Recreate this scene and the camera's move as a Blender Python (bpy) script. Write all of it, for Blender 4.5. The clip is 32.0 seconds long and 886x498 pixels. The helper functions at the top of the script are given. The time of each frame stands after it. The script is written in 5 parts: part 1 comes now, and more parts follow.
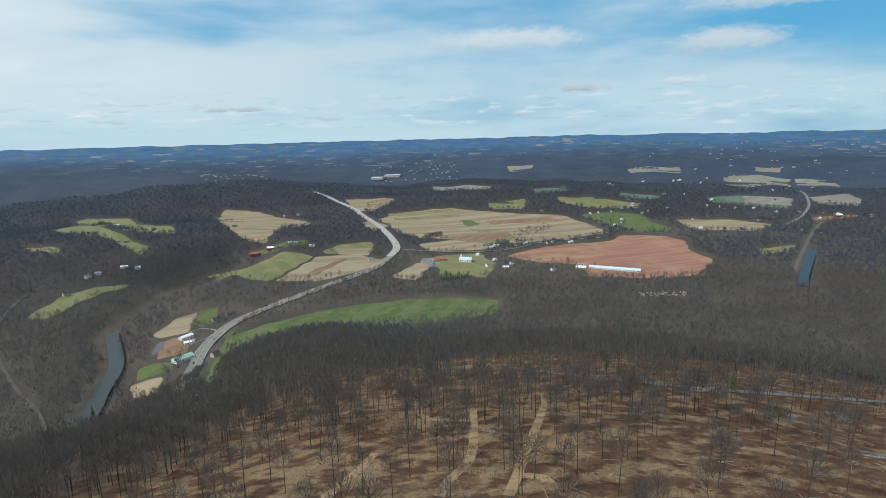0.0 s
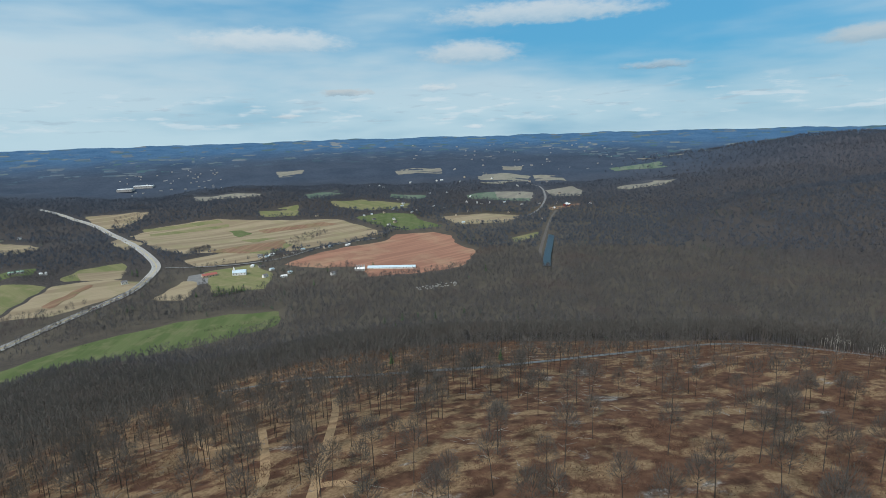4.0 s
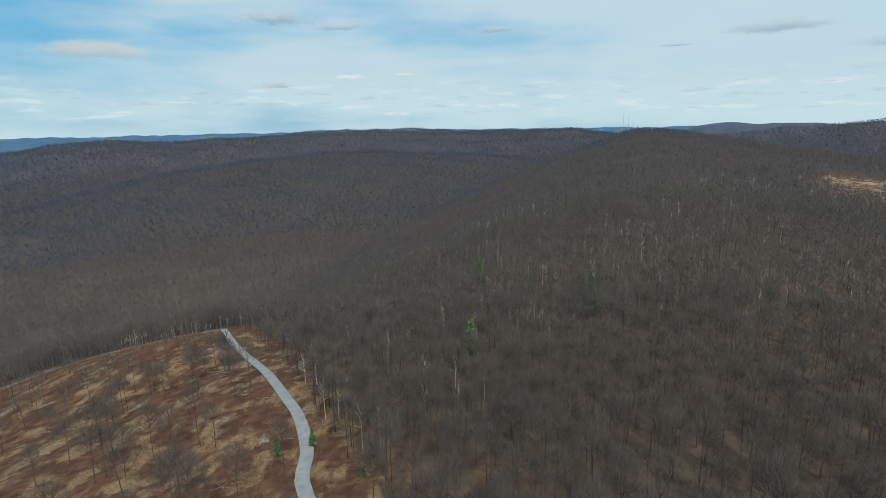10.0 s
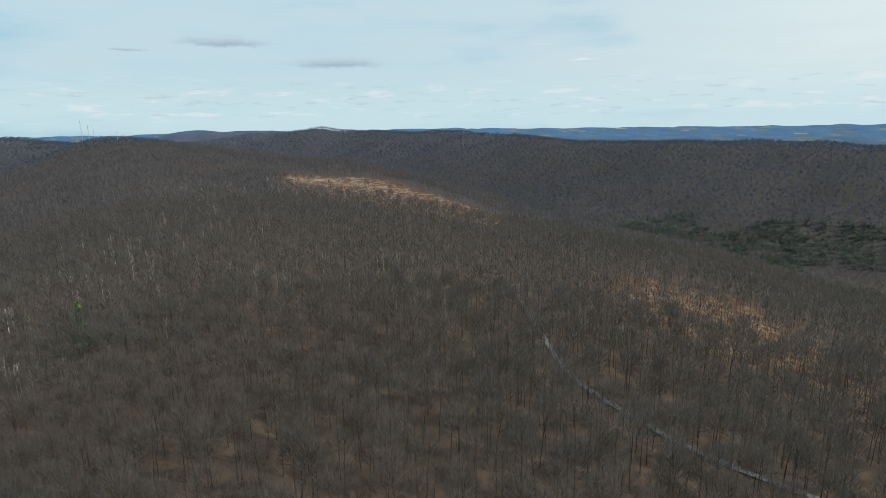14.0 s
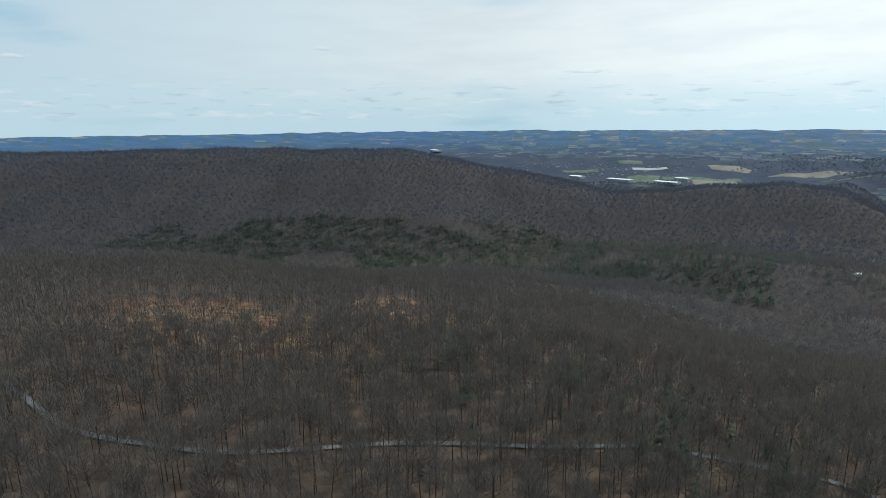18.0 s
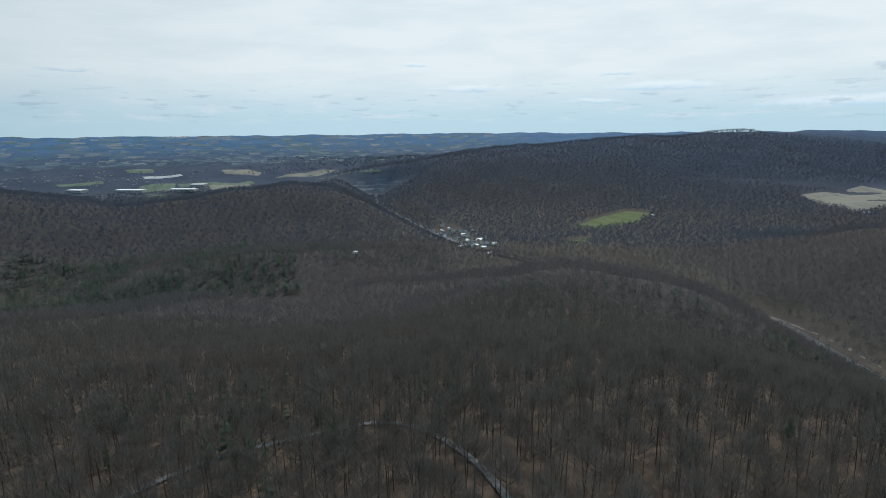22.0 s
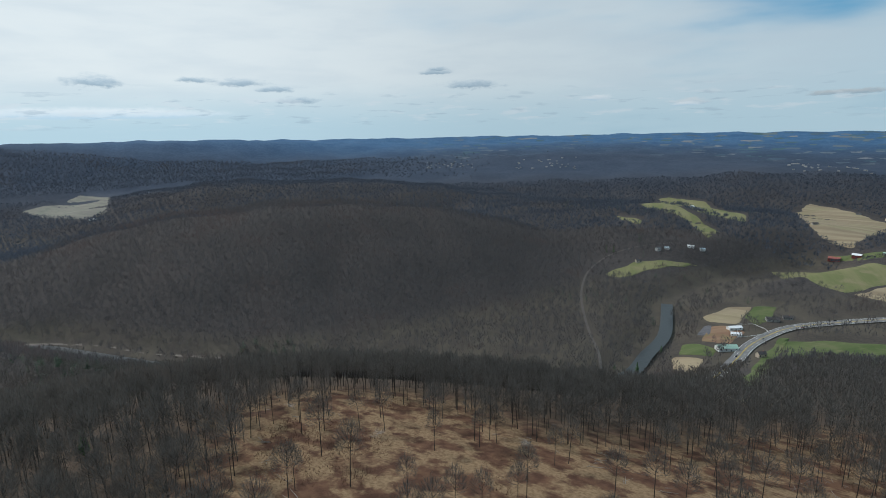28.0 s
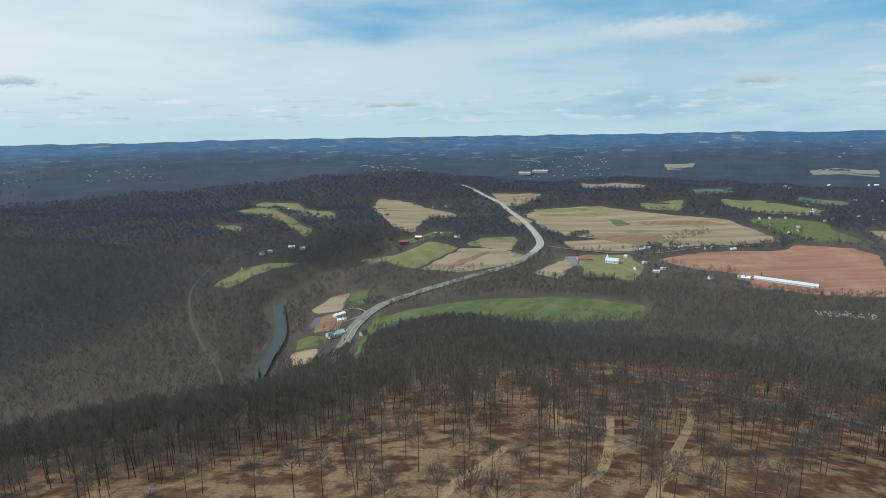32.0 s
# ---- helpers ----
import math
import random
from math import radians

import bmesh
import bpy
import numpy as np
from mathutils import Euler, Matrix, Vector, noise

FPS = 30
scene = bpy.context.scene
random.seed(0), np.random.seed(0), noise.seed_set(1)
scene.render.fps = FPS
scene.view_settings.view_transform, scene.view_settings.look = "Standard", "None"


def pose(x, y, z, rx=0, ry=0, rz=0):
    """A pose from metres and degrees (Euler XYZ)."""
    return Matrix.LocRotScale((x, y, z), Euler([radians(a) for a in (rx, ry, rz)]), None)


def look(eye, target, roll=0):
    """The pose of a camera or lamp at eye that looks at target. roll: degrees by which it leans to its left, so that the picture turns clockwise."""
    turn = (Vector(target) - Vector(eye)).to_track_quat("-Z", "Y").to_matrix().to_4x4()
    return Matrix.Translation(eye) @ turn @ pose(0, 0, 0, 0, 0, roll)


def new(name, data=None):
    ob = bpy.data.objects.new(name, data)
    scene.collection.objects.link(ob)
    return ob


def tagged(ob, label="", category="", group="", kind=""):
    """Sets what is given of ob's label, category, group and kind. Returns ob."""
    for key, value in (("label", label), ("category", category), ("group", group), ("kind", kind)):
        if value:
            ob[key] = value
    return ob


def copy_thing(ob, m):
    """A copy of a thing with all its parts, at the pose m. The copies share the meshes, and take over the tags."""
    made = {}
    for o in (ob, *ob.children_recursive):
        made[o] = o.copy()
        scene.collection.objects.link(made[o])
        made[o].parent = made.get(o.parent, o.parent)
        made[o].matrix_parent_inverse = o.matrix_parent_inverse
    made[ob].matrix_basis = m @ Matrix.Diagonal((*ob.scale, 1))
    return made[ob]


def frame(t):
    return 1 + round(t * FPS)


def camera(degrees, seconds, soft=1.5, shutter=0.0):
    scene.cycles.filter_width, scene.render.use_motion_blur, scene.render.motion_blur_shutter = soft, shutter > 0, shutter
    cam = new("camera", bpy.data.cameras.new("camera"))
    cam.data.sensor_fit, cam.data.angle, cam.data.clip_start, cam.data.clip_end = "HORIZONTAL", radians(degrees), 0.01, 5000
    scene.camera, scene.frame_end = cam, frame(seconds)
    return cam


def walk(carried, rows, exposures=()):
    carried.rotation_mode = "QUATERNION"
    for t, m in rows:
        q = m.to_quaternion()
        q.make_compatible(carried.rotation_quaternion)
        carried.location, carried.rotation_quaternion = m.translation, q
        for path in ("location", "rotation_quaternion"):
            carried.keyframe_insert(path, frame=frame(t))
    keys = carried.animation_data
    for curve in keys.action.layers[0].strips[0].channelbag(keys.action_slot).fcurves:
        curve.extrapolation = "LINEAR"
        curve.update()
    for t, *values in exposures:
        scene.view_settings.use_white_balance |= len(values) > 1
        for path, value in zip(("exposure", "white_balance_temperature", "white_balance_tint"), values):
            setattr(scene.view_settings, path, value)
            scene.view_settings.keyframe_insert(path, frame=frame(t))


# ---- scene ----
# ---- camera and its turn ----
cam = camera(76.61, 32.0, soft=0.9)
EYE = (0.0, 0.0, 90.0)


def turn(yaw, pitch, roll):
    return pose(*EYE, 90 + pitch, 0, yaw) @ pose(0, 0, 0, 0, 0, roll)


# seconds, yaw, pitch, roll
PATH = (
    (0.0, -0.00, -11.70, -1.43),
    (0.5, -1.68, -11.75, -1.48),
    (1.0, -5.06, -11.80, -1.50),
    (1.5, -6.18, -11.82, -1.51),
    (2.0, -8.57, -11.83, -1.55),
    (2.5, -11.39, -11.84, -1.60),
    (4.5, -27.66, -11.97, -1.67),
    (5.0, -32.74, -12.06, -1.51),
    (5.5, -37.76, -12.12, -1.42),
    (6.0, -42.76, -12.19, -1.42),
    (6.5, -48.05, -12.26, -1.42),
    (7.0, -53.54, -12.34, -1.35),
    (7.5, -59.27, -12.36, -1.19),
    (8.0, -65.37, -12.38, -1.08),
    (8.5, -71.52, -12.45, -1.09),
    (9.0, -77.62, -12.52, -1.11),
    (9.5, -83.71, -12.56, -1.05),
    (10.0, -89.78, -12.59, -1.00),
    (10.5, -95.89, -12.64, -1.02),
    (11.0, -102.10, -12.69, -1.04),
    (11.5, -108.35, -12.70, -1.04),
    (12.0, -114.64, -12.71, -1.04),
    (12.5, -120.77, -12.74, -1.00),
    (13.0, -126.93, -12.76, -0.93),
    (13.5, -133.25, -12.70, -0.89),
    (14.0, -139.49, -12.64, -0.88),
    (14.5, -145.48, -12.62, -0.79),
    (16.5, -171.10, -12.50, -0.60),
    (17.0, -177.22, -12.49, -0.59),
    (17.5, -183.25, -12.45, -0.59),
    (18.0, -189.30, -12.42, -0.53),
    (18.5, -195.25, -12.39, -0.51),
    (19.0, -201.12, -12.35, -0.55),
    (19.5, -206.92, -12.33, -0.59),
    (20.0, -212.68, -12.32, -0.58),
    (20.5, -218.44, -12.30, -0.55),
    (21.0, -224.24, -12.28, -0.50),
    (21.5, -230.02, -12.25, -0.46),
    (22.0, -235.84, -12.22, -0.42),
    (22.5, -241.66, -12.18, -0.36),
    (23.0, -247.43, -12.15, -0.33),
    (23.5, -253.18, -12.15, -0.39),
    (24.0, -258.98, -12.14, -0.50),
    (24.5, -264.78, -12.11, -0.60),
    (25.0, -270.60, -12.08, -0.65),
    (25.5, -276.44, -12.06, -0.70),
    (27.5, -299.84, -11.89, -1.03),
    (28.0, -305.45, -11.89, -1.00),
    (28.5, -311.04, -11.88, -1.00),
    (29.0, -316.65, -11.88, -1.00),
    (29.5, -322.30, -11.90, -1.00),
    (30.0, -327.91, -11.91, -0.95),
    (30.5, -333.54, -11.88, -0.91),
    (31.0, -339.04, -11.88, -1.01),
    (31.5, -343.52, -11.90, -1.08),
    (32.0, -345.14, -11.92, -0.99),
)
walk(cam, [(t, turn(*a)) for t, *a in PATH], ((0, 0, 6250, 10), (3, -0.06, 6250, 10), (6, -0.16, 6350, 10), (9, 0, 6500, 10), (13, 0.1, 6700, 10), (16, 0, 6500, 10), (19, -0.08, 6250, 10), (23, -0.33, 6100, 10), (28, -0.35, 6100, 10), (31, -0.08, 6200, 10), (32, -0.04, 6250, 10)))

# ---- sky and sun ----
SUN_AZ, SUN_EL = 252.0, 44.0
world = bpy.data.worlds.new("world")
scene.world = world
world.use_nodes = True
nt = world.node_tree
nt.nodes.clear()


def node(tree, kind, inputs=(), **props):
    n = tree.nodes.new(kind)
    for k, v in props.items():
        setattr(n, k, v)
    for k, v in dict(inputs).items():
        if hasattr(v, "is_output"):
            tree.links.new(v, n.inputs[k])
        else:
            n.inputs[k].default_value = v
    return n


def mth(tree, op, a, b=0.0, c=0.0):
    return node(tree, "ShaderNodeMath", {0: a, 1: b, 2: c}, operation=op).outputs[0]


def rgb_mix(tree, fac, a, b, mode="MIX"):
    n = tree.nodes.new("ShaderNodeMix")
    n.data_type, n.blend_type = "RGBA", mode
    for k, v in ((0, fac), (6, a), (7, b)):
        if hasattr(v, "is_output"):
            tree.links.new(v, n.inputs[k])
        else:
            n.inputs[k].default_value = v
    return n.outputs[2]


def ramp(tree, fac, stops):
    n = tree.nodes.new("ShaderNodeValToRGB")
    tree.links.new(fac, n.inputs[0])
    el = n.color_ramp.elements
    while len(el) < len(stops):
        el.new(0.5)
    for e, (p, c) in zip(el, stops):
        e.position = p
        e.color = c if len(c) == 4 else (*c, 1)
    return n


def smooth(tree, x, a, b):
    return node(tree, "ShaderNodeMapRange", {0: x, 1: a, 2: b, 3: 0.0, 4: 1.0}, interpolation_type="SMOOTHSTEP").outputs[0]


sky = node(nt, "ShaderNodeTexSky", sky_type="NISHITA", sun_disc=False, sun_elevation=radians(SUN_EL), sun_rotation=radians(SUN_AZ),
           altitude=300.0, air_density=1.2, dust_density=1.6, ozone_density=1.5)
way = node(nt, "ShaderNodeTexCoord").outputs["Generated"]
sep = node(nt, "ShaderNodeSeparateXYZ", {0: way})
wx, wy, wz = sep.outputs
az = mth(nt, "MULTIPLY", mth(nt, "ARCTAN2", wx, wy), 180 / math.pi)
el = mth(nt, "MULTIPLY", mth(nt, "ARCSINE", wz), 180 / math.pi)
# how far towards the sun's bearing: the deck is thick and bright on that side and opens on the other
sunward = mth(nt, "ADD", mth(nt, "MULTIPLY", wx, math.sin(radians(SUN_AZ))), mth(nt, "MULTIPLY", wy, math.cos(radians(SUN_AZ))))
# long soft layers of high cloud, drawn out along the horizon
layers = node(nt, "ShaderNodeCombineXYZ", {0: mth(nt, "MULTIPLY", wx, 2.2), 1: mth(nt, "MULTIPLY", wy, 2.2), 2: mth(nt, "MULTIPLY", wz, 11.0)}).outputs[0]
deck = node(nt, "ShaderNodeTexNoise", {"Vector": layers, "Scale": 0.95, "Detail": 4.0, "Roughness": 0.45, "Distortion": 0.15}).outputs[0]
wisp = node(nt, "ShaderNodeTexNoise", {"Vector": layers, "Scale": 3.2, "Detail": 4.0, "Roughness": 0.5, "Distortion": 0.1}).outputs[0]
# the one wide opening lies high in the north-east
ox = mth(nt, "ADD", mth(nt, "MULTIPLY", wx, math.sin(radians(20))), mth(nt, "MULTIPLY", wy, math.cos(radians(20))))
opening = mth(nt, "MULTIPLY", smooth(nt, ox, 0.36, 0.98), smooth(nt, wz, 0.04, 0.19))
cover = mth(nt, "ADD", mth(nt, "ADD", mth(nt, "MULTIPLY", deck, 0.95), mth(nt, "MULTIPLY", wisp, 0.25)), mth(nt, "MULTIPLY", sunward, 0.10))
veil = smooth(nt, mth(nt, "SUBTRACT", cover, mth(nt, "MULTIPLY", opening, 0.27)), 0.16, 0.58)
clear = rgb_mix(nt, 1.0, sky.outputs[0], (0.030, 0.085, 0.118, 1), "MULTIPLY")
clear = rgb_mix(nt, 0.72, clear, (0.13, 0.42, 0.66, 1))
glow = smooth(nt, sunward, -0.55, 1.0)
white = rgb_mix(nt, glow, (0.51, 0.68, 0.76, 1), (0.88, 0.92, 0.89, 1))
thin = smooth(nt, wisp, 0.35, 0.7)
white = rgb_mix(nt, mth(nt, "MULTIPLY", thin, 0.30), white, (0.60, 0.69, 0.74, 1))
high = rgb_mix(nt, smooth(nt, wz, 0.0, 0.10), (0.56, 0.73, 0.79, 1), white)
sky_col = rgb_mix(nt, mth(nt, "MULTIPLY", veil, 0.93), clear, high)
# small flat cumulus: bearing, height above the horizon, half width, half height in degrees, brightness
CLOUDS = (
    (6.8, 8.2, 7.0, 1.33, 0.8),
    (26.1, 7.0, 4.6, 1.28, 0.76),
    (22.7, 4.0, 1.7, 0.52, 0.8),
    (-31.3, 2.2, 1.7, 0.35, 0.8),
    (13.9, 3.8, 2.6, 0.41, 0.62),
    (-19.4, 2.5, 2.6, 0.29, 0.6),
    (26.4, 0.3, 0.9, 0.29, 0.85),
    (8.0, 1.7, 1.2, 0.23, 0.75),
    (32.9, 10.3, 9.6, 1.28, 0.78),
    (59.8, 6.3, 3.8, 0.93, 0.66),
    (43.5, 5.3, 3.2, 0.46, 0.56),
    (73.9, 3.7, 1.7, 0.29, 0.6),
    (74.5, 9.6, 3.2, 0.87, 0.52),
    (80.3, 9.0, 2.3, 0.41, 0.45),
    (95.1, 8.6, 1.7, 0.35, 0.42),
    (80.9, 4.4, 1.3, 0.35, 0.85),
    (86.5, 4.7, 0.9, 0.23, 0.8),
    (119.4, 7.4, 3.8, 0.7, 0.45),
    (129.5, 5.7, 4.4, 0.7, 0.47),
    (153.2, 5.6, 1.2, 0.26, 0.85),
    (111.7, 6.5, 1.5, 0.17, 0.42),
    (178.0, 7.2, 0.9, 0.23, 0.85),
    (-156.6, 4.9, 2.0, 0.29, 0.9),
    (-121.5, 3.6, 3.5, 0.41, 0.97),
    (-103.4, 3.5, 4.4, 0.58, 0.98),
    (-107.2, 4.8, 1.7, 0.29, 0.95),
    (-126.8, 5.9, 1.2, 0.23, 0.97),
    (-109.7, 2.3, 2.3, 0.35, 0.95),
    (-85.5, 1.8, 9.9, 0.64, 0.97),
    (-85.1, 4.4, 2.0, 0.7, 0.42),
    (-77.4, 4.8, 1.7, 0.35, 0.42),
    (-73.5, 4.6, 2.3, 0.41, 0.42),
    (-70.4, 4.0, 1.7, 0.29, 0.42),
    (-68.2, 3.0, 2.0, 0.35, 0.45),
    (-55.1, 5.6, 1.7, 0.35, 0.45),
    (-51.5, 4.3, 2.6, 0.52, 0.47),
    (-39.6, 2.8, 1.2, 0.35, 0.92),
    (-31.6, 2.0, 1.2, 0.29, 0.92),
    (-54.8, 5.9, 1.2, 0.23, 0.45),
)
ragged = node(nt, "ShaderNodeTexNoise", {"Vector": node(nt, "ShaderNodeCombineXYZ", {0: az, 1: mth(nt, "MULTIPLY", el, 2.4), 2: 0.0}).outputs[0],
                                         "Scale": 0.75, "Detail": 5.0, "Roughness": 0.62})
shift = node(nt, "ShaderNodeVectorMath", {0: ragged.outputs["Color"], 1: (0.5, 0.5, 0.5)}, operation="SUBTRACT").outputs[0]
shift = node(nt, "ShaderNodeVectorMath", {0: shift, 1: (2.2, 2.0, 0.0)}, operation="MULTIPLY").outputs[0]
calm = node(nt, "ShaderNodeVectorMath", {0: shift, 1: (0.45, 0.45, 0.0)}, operation="MULTIPLY").outputs[0]
place = node(nt, "ShaderNodeCombineXYZ", {0: az, 1: el, 2: 0.0}).outputs[0]
for c_az, c_el, c_w, c_h, tone in CLOUDS:
    # the dark ones are seen from their shaded side, the bright ones have lit tops over grey bases
    if tone < 0.6:
        base, top, edge, fill = (0.27, 0.39, 0.48, 1), (0.48, 0.61, 0.69, 1), 0.25, 0.85
    else:
        base, top, edge, fill = (tone * 0.55, tone * 0.74, tone * 0.86, 1), (tone * 0.90, tone * 0.97, tone * 0.98, 1), 0.55, 0.8
    rel = node(nt, "ShaderNodeVectorMath", {0: place, 1: (c_az, c_el, 0.0)}, operation="SUBTRACT").outputs[0]
    rel = node(nt, "ShaderNodeVectorMath", {0: rel, 1: (1 / c_w, 1 / c_h, 0.0), 2: calm if c_w > 3.6 else shift}, operation="MULTIPLY_ADD").outputs[0]
    # flat bases
    rel = node(nt, "ShaderNodeVectorMath", {0: rel, 1: node(nt, "ShaderNodeVectorMath", {0: node(nt, "ShaderNodeVectorMath", {0: rel, 1: (0.0, 0.0, 0.0)}, operation="MINIMUM").outputs[0], 1: (0.0, 0.9, 0.0)}, operation="MULTIPLY").outputs[0]}, operation="ADD").outputs[0]
    body = smooth(nt, node(nt, "ShaderNodeVectorMath", {0: rel}, operation="LENGTH").outputs["Value"], 1.35, edge)
    lit = smooth(nt, node(nt, "ShaderNodeSeparateXYZ", {0: rel}).outputs[1], -0.9, 0.9)
    tint = rgb_mix(nt, lit, base, top)
    sky_col = rgb_mix(nt, mth(nt, "MULTIPLY", body, fill), sky_col, tint)
# rows of little clouds low over the horizon
street = node(nt, "ShaderNodeTexNoise", {"Vector": node(nt, "ShaderNodeCombineXYZ", {0: az, 1: mth(nt, "MULTIPLY", el, 5.5), 2: 3.0}).outputs[0],
                                         "Scale": 0.27, "Detail": 5.0, "Roughness": 0.55}).outputs[0]
band = mth(nt, "MULTIPLY", smooth(nt, el, 0.2, 1.2), mth(nt, "SUBTRACT", 1.0, smooth(nt, el, 2.6, 5.0)))
sky_col = rgb_mix(nt, mth(nt, "MULTIPLY", mth(nt, "MULTIPLY", smooth(nt, street, 0.54, 0.68), band), 0.55), sky_col, (0.72, 0.80, 0.83, 1))
shade = node(nt, "ShaderNodeTexNoise", {"Vector": node(nt, "ShaderNodeCombineXYZ", {0: az, 1: mth(nt, "MULTIPLY", el, 6.5), 2: 9.0}).outputs[0],
                                        "Scale": 0.33, "Detail": 4.0, "Roughness": 0.55}).outputs[0]
sky_col = rgb_mix(nt, mth(nt, "MULTIPLY", mth(nt, "MULTIPLY", smooth(nt, shade, 0.56, 0.70), band), 0.5), sky_col, (0.40, 0.52, 0.60, 1))
# the sky round the sun is brighter than the rest
flare = mth(nt, "MULTIPLY_ADD", smooth(nt, sunward, 0.45, 0.95), 0.18, 1.0)
sky_col = node(nt, "ShaderNodeVectorMath", {0: sky_col, 3: flare}, operation="SCALE").outputs[0]
world_out = node(nt, "ShaderNodeOutputWorld")
backg = node(nt, "ShaderNodeBackground", {"Color": sky_col, "Strength": 1.0})
nt.links.new(backg.outputs[0], world_out.inputs[0])

sun = new("sun", bpy.data.lights.new("sun", "SUN"))
sun.data.energy, sun.data.angle, sun.data.color = 3.2, radians(3), (1.0, 0.955, 0.90)
sun.matrix_world = look((0, 0, 0), (-math.sin(radians(SUN_AZ)) * math.cos(radians(SUN_EL)), -math.cos(radians(SUN_AZ)) * math.cos(radians(SUN_EL)), -math.sin(radians(SUN_EL))))
scene.view_settings.exposure = 0.0

# ---- materials ----
def surface(name, low, high, size=8.0, fine=0.6, rough=0.9, bump=0.3, third=None, third_size=40.0, third_at=(0.52, 0.66), island=0.0, metal=0.0, through_light=0.0):
    """A rough natural surface: two tones in large patches and fine grain, a third tone in blotches, relief."""
    m = bpy.data.materials.new(name)
    m.use_nodes = True
    t = m.node_tree
    t.nodes.clear()
    where = node(t, "ShaderNodeNewGeometry")
    p = where.outputs["Position"]
    big = node(t, "ShaderNodeTexNoise", {"Vector": p, "Scale": 1 / size, "Detail": 5.0, "Roughness": 0.6}).outputs[0]
    small = node(t, "ShaderNodeTexNoise", {"Vector": p, "Scale": 1 / fine, "Detail": 3.0, "Roughness": 0.65}).outputs[0]
    f = mth(t, "ADD", mth(t, "MULTIPLY", big, 0.62), mth(t, "MULTIPLY", small, 0.38))
    if island:
        f = mth(t, "ADD", mth(t, "MULTIPLY", f, 1 - island), mth(t, "MULTIPLY", where.outputs["Random Per Island"], island))
    col = rgb_mix(t, smooth(t, f, 0.3 if not island else 0.22, 0.7 if not island else 0.78), (*low, 1), (*high, 1))
    if third:
        blot = node(t, "ShaderNodeTexNoise", {"Vector": p, "Scale": 1 / third_size, "Detail": 6.0, "Roughness": 0.62}).outputs[0]
        col = rgb_mix(t, smooth(t, blot, *third_at), col, (*third, 1))
    b = node(t, "ShaderNodeBsdfPrincipled", {"Base Color": col, "Roughness": rough, "Metallic": metal, "Specular IOR Level": 0.2})
    if bump:
        bn = node(t, "ShaderNodeBump", {"Strength": bump, "Distance": fine * 0.5, "Height": small})
        t.links.new(bn.outputs[0], b.inputs["Normal"])
    o = node(t, "ShaderNodeOutputMaterial")
    if through_light:
        # fine twigs let light round and through to the other side
        tr = node(t, "ShaderNodeBsdfTranslucent", {"Color": col})
        b = node(t, "ShaderNodeMixShader", {0: through_light, 1: b.outputs[0], 2: tr.outputs[0]})
    t.links.new(b.outputs[0], o.inputs[0])
    return m


def striped(name, a, b, c, angle, width, far=25.0):
    """A worked field: long strips and drill rows in one direction, with uneven patches."""
    m = bpy.data.materials.new(name)
    m.use_nodes = True
    t = m.node_tree
    t.nodes.clear()
    p = node(t, "ShaderNodeNewGeometry").outputs["Position"]
    turned = node(t, "ShaderNodeMapping", {"Vector": p, "Rotation": (0, 0, radians(angle))}).outputs[0]
    sx = node(t, "ShaderNodeMapping", {"Vector": turned, "Scale": (1 / width, 1 / (width * 22), 0)}).outputs[0]
    strips = node(t, "ShaderNodeTexNoise", {"Vector": sx, "Scale": 1.0, "Detail": 2.0, "Roughness": 0.4, "Distortion": 0.15}).outputs[0]
    rows = node(t, "ShaderNodeTexNoise", {"Vector": node(t, "ShaderNodeMapping", {"Vector": turned, "Scale": (0.5, 0.03, 0)}).outputs[0], "Scale": 1.0, "Detail": 2.0}).outputs[0]
    patch = node(t, "ShaderNodeTexNoise", {"Vector": p, "Scale": 1 / far, "Detail": 5.0, "Roughness": 0.6}).outputs[0]
    col = rgb_mix(t, smooth(t, strips, 0.42, 0.58), (*a, 1), (*b, 1))
    col = rgb_mix(t, mth(t, "MULTIPLY", smooth(t, patch, 0.46, 0.68), 0.75), col, (*c, 1))
    col = rgb_mix(t, mth(t, "MULTIPLY", smooth(t, rows, 0.35, 0.65), 0.25), col, (a[0] * 0.6, a[1] * 0.6, a[2] * 0.6, 1))
    bs = node(t, "ShaderNodeBsdfPrincipled", {"Base Color": col, "Roughness": 0.95, "Specular IOR Level": 0.1})
    bn = node(t, "ShaderNodeBump", {"Strength": 0.3, "Distance": 0.4, "Height": rows})
    t.links.new(bn.outputs[0], bs.inputs["Normal"])
    o = node(t, "ShaderNodeOutputMaterial")
    t.links.new(bs.outputs[0], o.inputs[0])
    return m


GRASS = striped("spring_grass", (0.085, 0.114, 0.044), (0.112, 0.136, 0.058), (0.155, 0.155, 0.080), 20, 30)
OLIVE = striped("thin_pasture", (0.195, 0.188, 0.092), (0.15, 0.162, 0.070), (0.24, 0.205, 0.12), -35, 28)
STUBBLE = striped("corn_stubble", (0.315, 0.255, 0.168), (0.235, 0.183, 0.122), (0.25, 0.22, 0.125), 70, 26, 60)
SOIL = striped("brown_soil", (0.21, 0.125, 0.085), (0.26, 0.17, 0.11), (0.18, 0.16, 0.08), 30, 10)
RED_SOIL = striped("red_soil", (0.33, 0.175, 0.12), (0.26, 0.135, 0.095), (0.36, 0.24, 0.155), 68, 22, 90)
